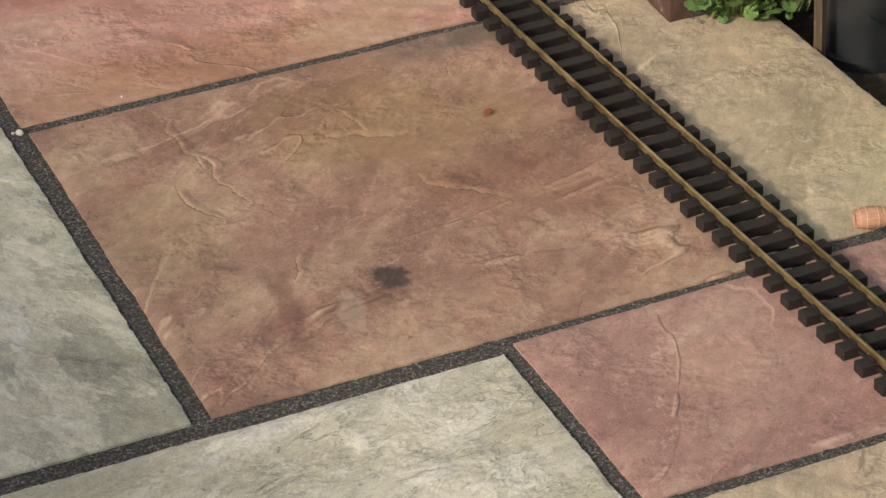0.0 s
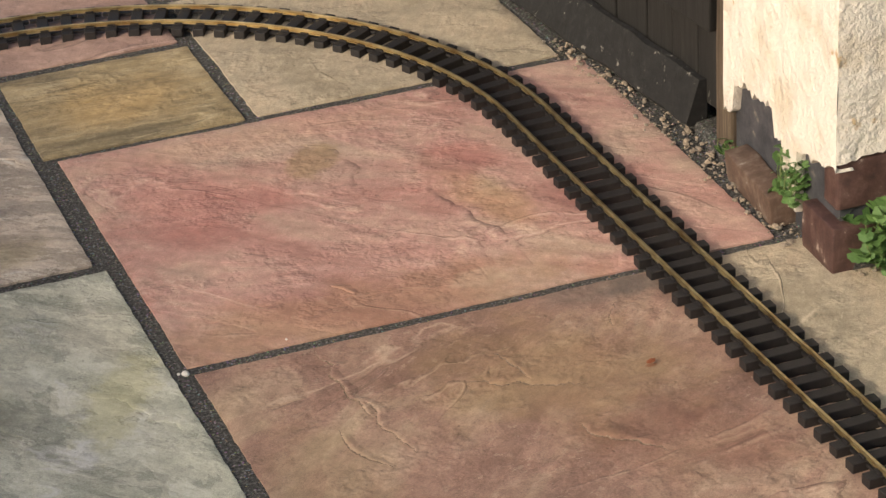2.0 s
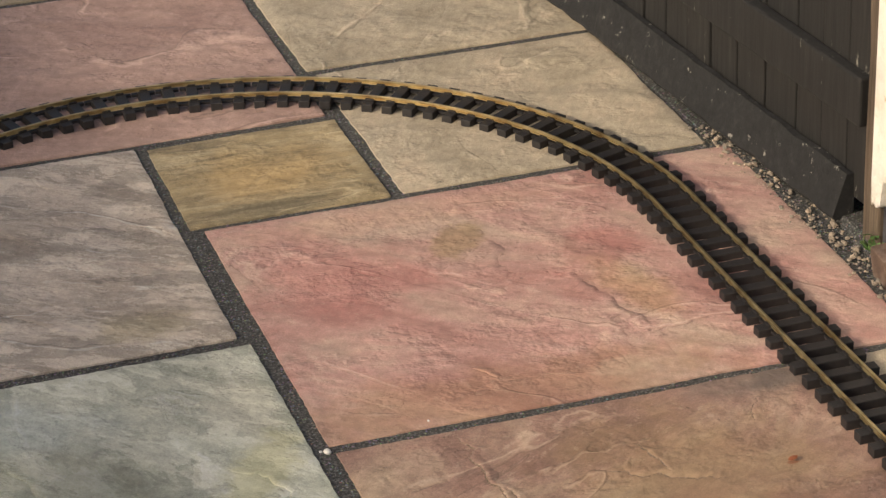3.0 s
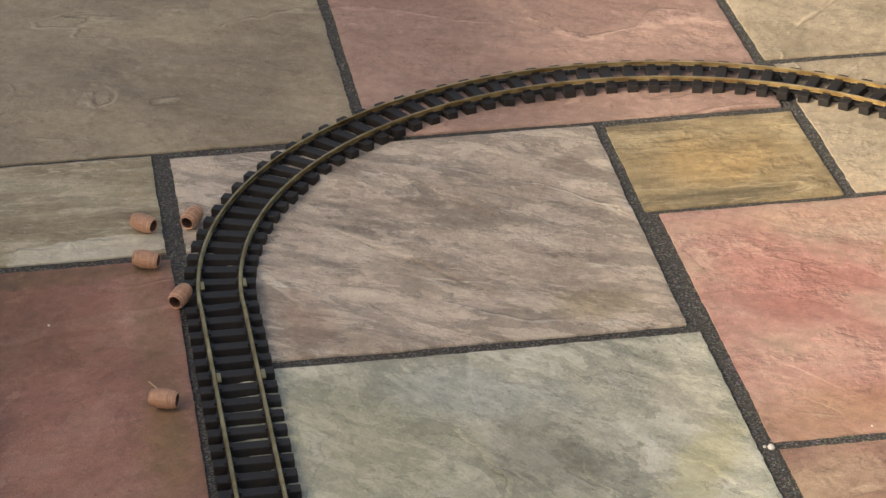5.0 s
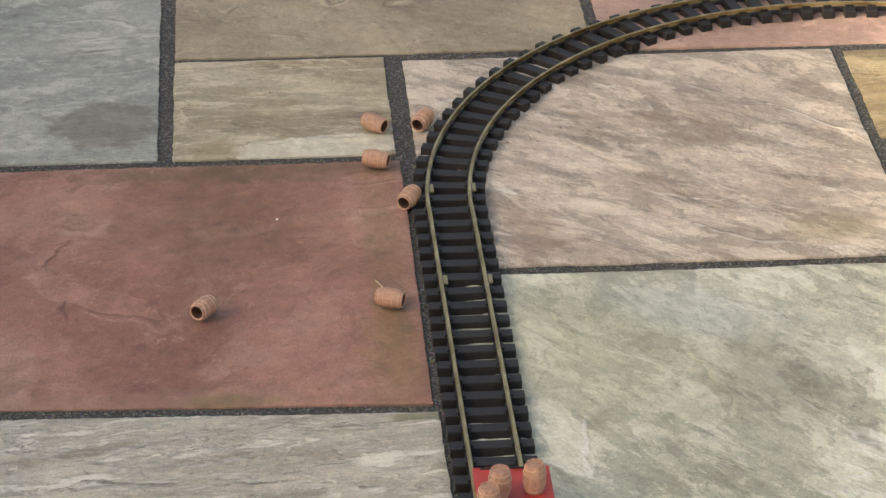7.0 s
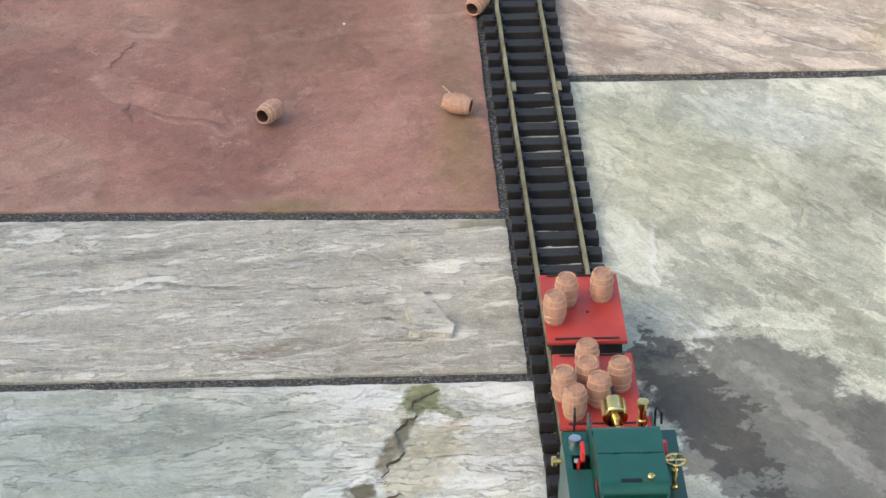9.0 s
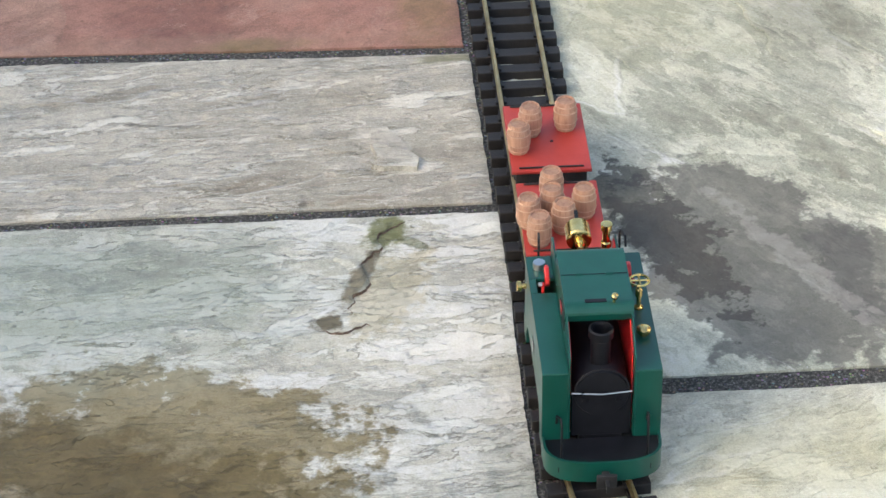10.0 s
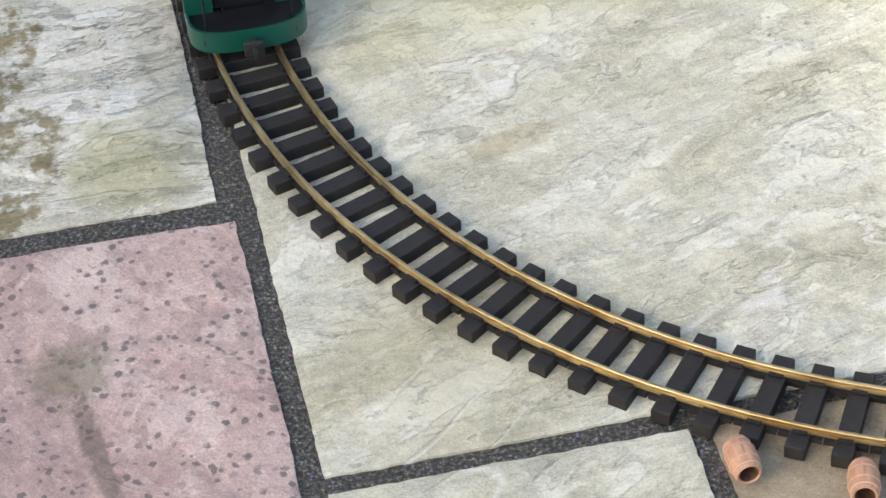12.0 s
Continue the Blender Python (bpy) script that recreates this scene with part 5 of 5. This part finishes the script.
# running gear
part("frame", box(-0.072, 0.072, -0.017, 0.017, 0.022, 0.040, 0.001), BLACK, loco, "black main frame")
for s in (-1, 1):
    for x in (0.036, -0.036):
        w = wheel(loco, x, s * 0.0225, 0.0125, REDPAINT)
        part("crank", lathe([(0, 0), (0.0062, 0), (0.0068, 0.001), (0.0068, 0.004), (0, 0.0045)], 16, pose(x, s * 0.0335, Z_RAIL + 0.0125, -90 * s, 0, 0)), REDPAINT, loco, "red crank disc", True)
        part("crank_pin", lathe([(0, 0), (0.0018, 0), (0.0018, 0.0075), (0, 0.008)], 10, pose(x, s * 0.0335, Z_RAIL + 0.0075, -90 * s, 0, 0)), STEEL, loco)
    part("side_rod", box(-0.038, 0.038, s * 0.040 - 0.0012, s * 0.040 + 0.0012, Z_RAIL + 0.0055, Z_RAIL + 0.0095, 0.0006), REDPAINT, loco, "red side rod")
    part("drive_rod", box(-0.0395, -0.0355, s * 0.0415 - 0.001, s * 0.0415 + 0.001, Z_RAIL + 0.006, 0.096, 0.0005), REDPAINT, loco, "red upright drive rod")
    part("cylinder", box(-0.010, 0.010, s * 0.036 - 0.005, s * 0.036 + 0.005, Z_RAIL + 0.0115, Z_RAIL + 0.0225, 0.001), GREENDARK, loco, "small green steel block")
    # rocking lever above the tank
    rocker = part("rocker", plate([(-0.052, 0.113), (-0.049, 0.1175), (-0.043, 0.1185), (-0.037, 0.114), (-0.035, 0.108), (-0.037, 0.1045), (-0.041, 0.1045), (-0.046, 0.108), (-0.051, 0.109)], s * 0.0335 - 0.0018, s * 0.0335 + 0.0018, 0.0006), REDPAINT, loco, "red rocking lever")
    part("rocker_link", box(-0.0395, -0.0355, s * 0.037 - 0.0012, s * 0.037 + 0.0012, 0.090, 0.1075, 0.0005), REDPAINT, rocker)
    part("rocker_bolt", lathe([(0, 0.0032), (0.0018, 0.0028), (0.0021, 0)], 8, pose(-0.0375, s * 0.0378, 0.1062, -90 * s, 0, 0)), STEEL, rocker)
    # cab number
    num = bpy.data.curves.new("number", "FONT")
    num.body, num.size, num.extrude = "12", 0.0105, 0.0001
    num.align_x, num.align_y = "CENTER", "CENTER"
    dg = new("number_tmp", num)
    bpy.context.view_layer.update()
    me = bpy.data.meshes.new_from_object(dg.evaluated_get(bpy.context.evaluated_depsgraph_get()))
    bpy.data.objects.remove(dg)
    me.name = "number"
    me.materials.clear()
    me.materials.append(PAPER)
    ob = new("number", me)
    ob.parent = loco
    ob.matrix_basis = Matrix.Translation((-0.002, s * (YO + 0.0009), 0.072)) @ (pose(0, 0, 0, 90, 0, 0) if s < 0 else pose(0, 0, 0, 90, 0, 180))
    tagged(ob, "white number 12")
    part("number_plate", box(-0.0085, 0.0045, s * YO - 0.0002, s * YO + 0.0006, 0.067, 0.077) if s < 0 else box(-0.0085, 0.0045, s * YO - 0.0006, s * YO + 0.0006, 0.067, 0.077), BLACK, loco, "small black number plate")

# brass fittings
def knob(name, x, y, z, prof, mat=BRASS, tilt=(0, 0, 0), label=""):
    return part(name, lathe(prof, 20, pose(x, y, z, *tilt)), mat, loco, label, True)


knob("filler_cap", -0.068, -0.0375, ZT, [(0.0055, 0), (0.0055, 0.004), (0.005, 0.006), (0, 0.0064)], STEEL, label="bright round filler cap")
knob("filler_cap", 0.030, 0.0375, ZT, [(0.003, 0), (0.003, 0.003), (0.0056, 0.0035), (0.0058, 0.007), (0.004, 0.0082), (0, 0.0084)], BRASS, label="brass filler cap")
knob("side_valve", -0.071, -YO, 0.081, [(0.0022, 0), (0.0022, 0.004), (0.0044, 0.0046), (0.0046, 0.0078), (0.0025, 0.0086), (0, 0.0088)], BRASS, (90, 0, 0), "small brass drain valve")
hw = knob("valve_stem", -0.006, 0.0375, ZT, [(0.0038, 0), (0.0038, 0.002), (0.0018, 0.003), (0.0018, 0.012), (0.003, 0.013), (0.003, 0.019), (0.0014, 0.02), (0.0014, 0.028), (0, 0.028)], BRASS, label="brass valve with a spoked hand wheel")
rim = tube([Vector((-0.006 + 0.0078 * math.cos(a), 0.0375 + 0.0078 * math.sin(a), ZT + 0.028)) for a in [2 * math.pi * i / 20 for i in range(21)]], 0.0011, 6)
for a in range(4):
    rod((-0.006, 0.0375, ZT + 0.028), (-0.006 + 0.0078 * math.cos(a * math.pi / 2), 0.0375 + 0.0078 * math.sin(a * math.pi / 2), ZT + 0.028), 0.0009, 6, rim)
part("hand_wheel", rim, BRASS, hw)
knob("whistle_cock", XF - 0.036, 0.012, 0.1427, [(0.0012, 0), (0.0012, 0.005), (0.0026, 0.006), (0.0026, 0.009), (0.001, 0.0098), (0, 0.01)], BRASS, (0, 20, 0), "small brass cock")
tank = knob("gas_tank", -0.085, -0.005, 0.128, [(0, 0), (0.0095, 0), (0.0105, 0.001), (0.0105, 0.018), (0.0095, 0.019), (0.004, 0.0195), (0.004, 0.024), (0.0025, 0.025), (0.0025, 0.032), (0, 0.032)], BRASS, (0, 90, 0), "polished brass cylinder")
part("burner_pipe", tube([(-0.055, -0.005, 0.128), (-0.050, -0.004, 0.126), (-0.050, 0.004, 0.118), (-0.056, 0.008, 0.112), (-0.062, 0.008, 0.106)], 0.0016, 8), COPPER, loco, "bent copper pipe", True)
knob("safety_valve", -0.073, 0.018, 0.108, [(0.003, 0), (0.003, 0.008), (0.0045, 0.009), (0.0045, 0.013), (0.0032, 0.014), (0.0032, 0.025), (0.0048, 0.0255), (0.0048, 0.031), (0.003, 0.0315), (0, 0.031)], BRASS, label="upright brass safety valve")
part("control_rod", tube([(-0.086, -0.005, 0.128), (-0.100, -0.004, 0.129), (-0.107, -0.004, 0.129)], 0.0016, 8), BLACK, loco, "black tipped control rod")
knob("lubricator", -0.098, 0.0, 0.094, [(0, 0), (0.005, 0), (0.0055, 0.001), (0.0055, 0.010), (0.003, 0.011), (0.003, 0.014), (0, 0.0145)], BRASS, (0, 90, 0), "brass displacement lubricator")
knob("gauge_glass", -0.088, -0.012, 0.06, [(0.002, 0), (0.002, 0.02), (0.0032, 0.021), (0.0032, 0.026), (0, 0.0265)], BRASS, label="brass fitting on the backhead")
knob("backhead_tap", -0.086, 0.012, 0.07, [(0, 0), (0.0025, 0), (0.0025, 0.009), (0.0045, 0.01), (0.0045, 0.013), (0, 0.0135)], BRASS, (0, -70, 0), "brass tap")
part("backhead", lathe([(0, -0.076), (0.020, -0.076), (0.0215, -0.074), (0.0215, -0.06), (0, -0.06)], 28, pose(0, 0, 0.078, 0, 90, 0)), BLACK, loco, "black boiler backhead", True)

# ---- small litter ----
CHALK = plain_mat("white stone", (0.62, 0.60, 0.56), (0.78, 0.76, 0.72), 200.0, 0.7)
for i, (x, y, r) in enumerate([(-0.004, 0.000, 0.0042), (-0.010, 0.004, 0.002), (0.11, 0.02, 0.0014), (-0.735, 0.39, 0.0016), (-0.86, -0.46, 0.0016)]):
    bm = bmesh.new()
    bmesh.ops.create_icosphere(bm, subdivisions=2, radius=r)
    for v in bm.verts:
        v.co *= 1 + 0.25 * noise.noise(v.co * 300 + Vector((i, 0, 0)))
        v.co.z *= 0.7
    ob = tagged(link(bm, "pebble", CHALK, None, True), "tiny white pebble lying on the paving", "pebble", "white pebbles")
    ob.matrix_basis = pose(x, y, r * 0.5 + (0.0 if i > 1 else -0.003))
bm = tube([Vector((-0.622, 0.203, 0.004)), Vector((-0.626, 0.222, 0.006)), Vector((-0.633, 0.240, 0.004))], 0.0007, 6)
tagged(link(bm, "straw", plain_mat("dry straw", (0.45, 0.34, 0.18), (0.58, 0.46, 0.27), 200.0, 0.8)), "thin dry straw lying beside a loose barrel", "straw")
bm = bmesh.new()
pts = [(-0.007, 0), (-0.003, 0.003), (0.003, 0.0035), (0.007, 0.0008), (0.003, -0.003), (-0.004, -0.0028)]
c = bm.verts.new((0, 0, 0.0016))
ring = [bm.verts.new((x, y, 0.0004)) for x, y in pts]
for i in range(len(ring)):
    bm.faces.new((c, ring[i], ring[(i + 1) % len(ring)]))
ob = tagged(link(bm, "dead_leaf", plain_mat("rust brown dead leaf", (0.22, 0.06, 0.025), (0.32, 0.10, 0.04), 300.0, 0.8)), "small rust brown dead leaf on the paving", "leaf")
ob.matrix_basis = pose(0.4265, -0.186, 0.0035, 6, 0, 20)
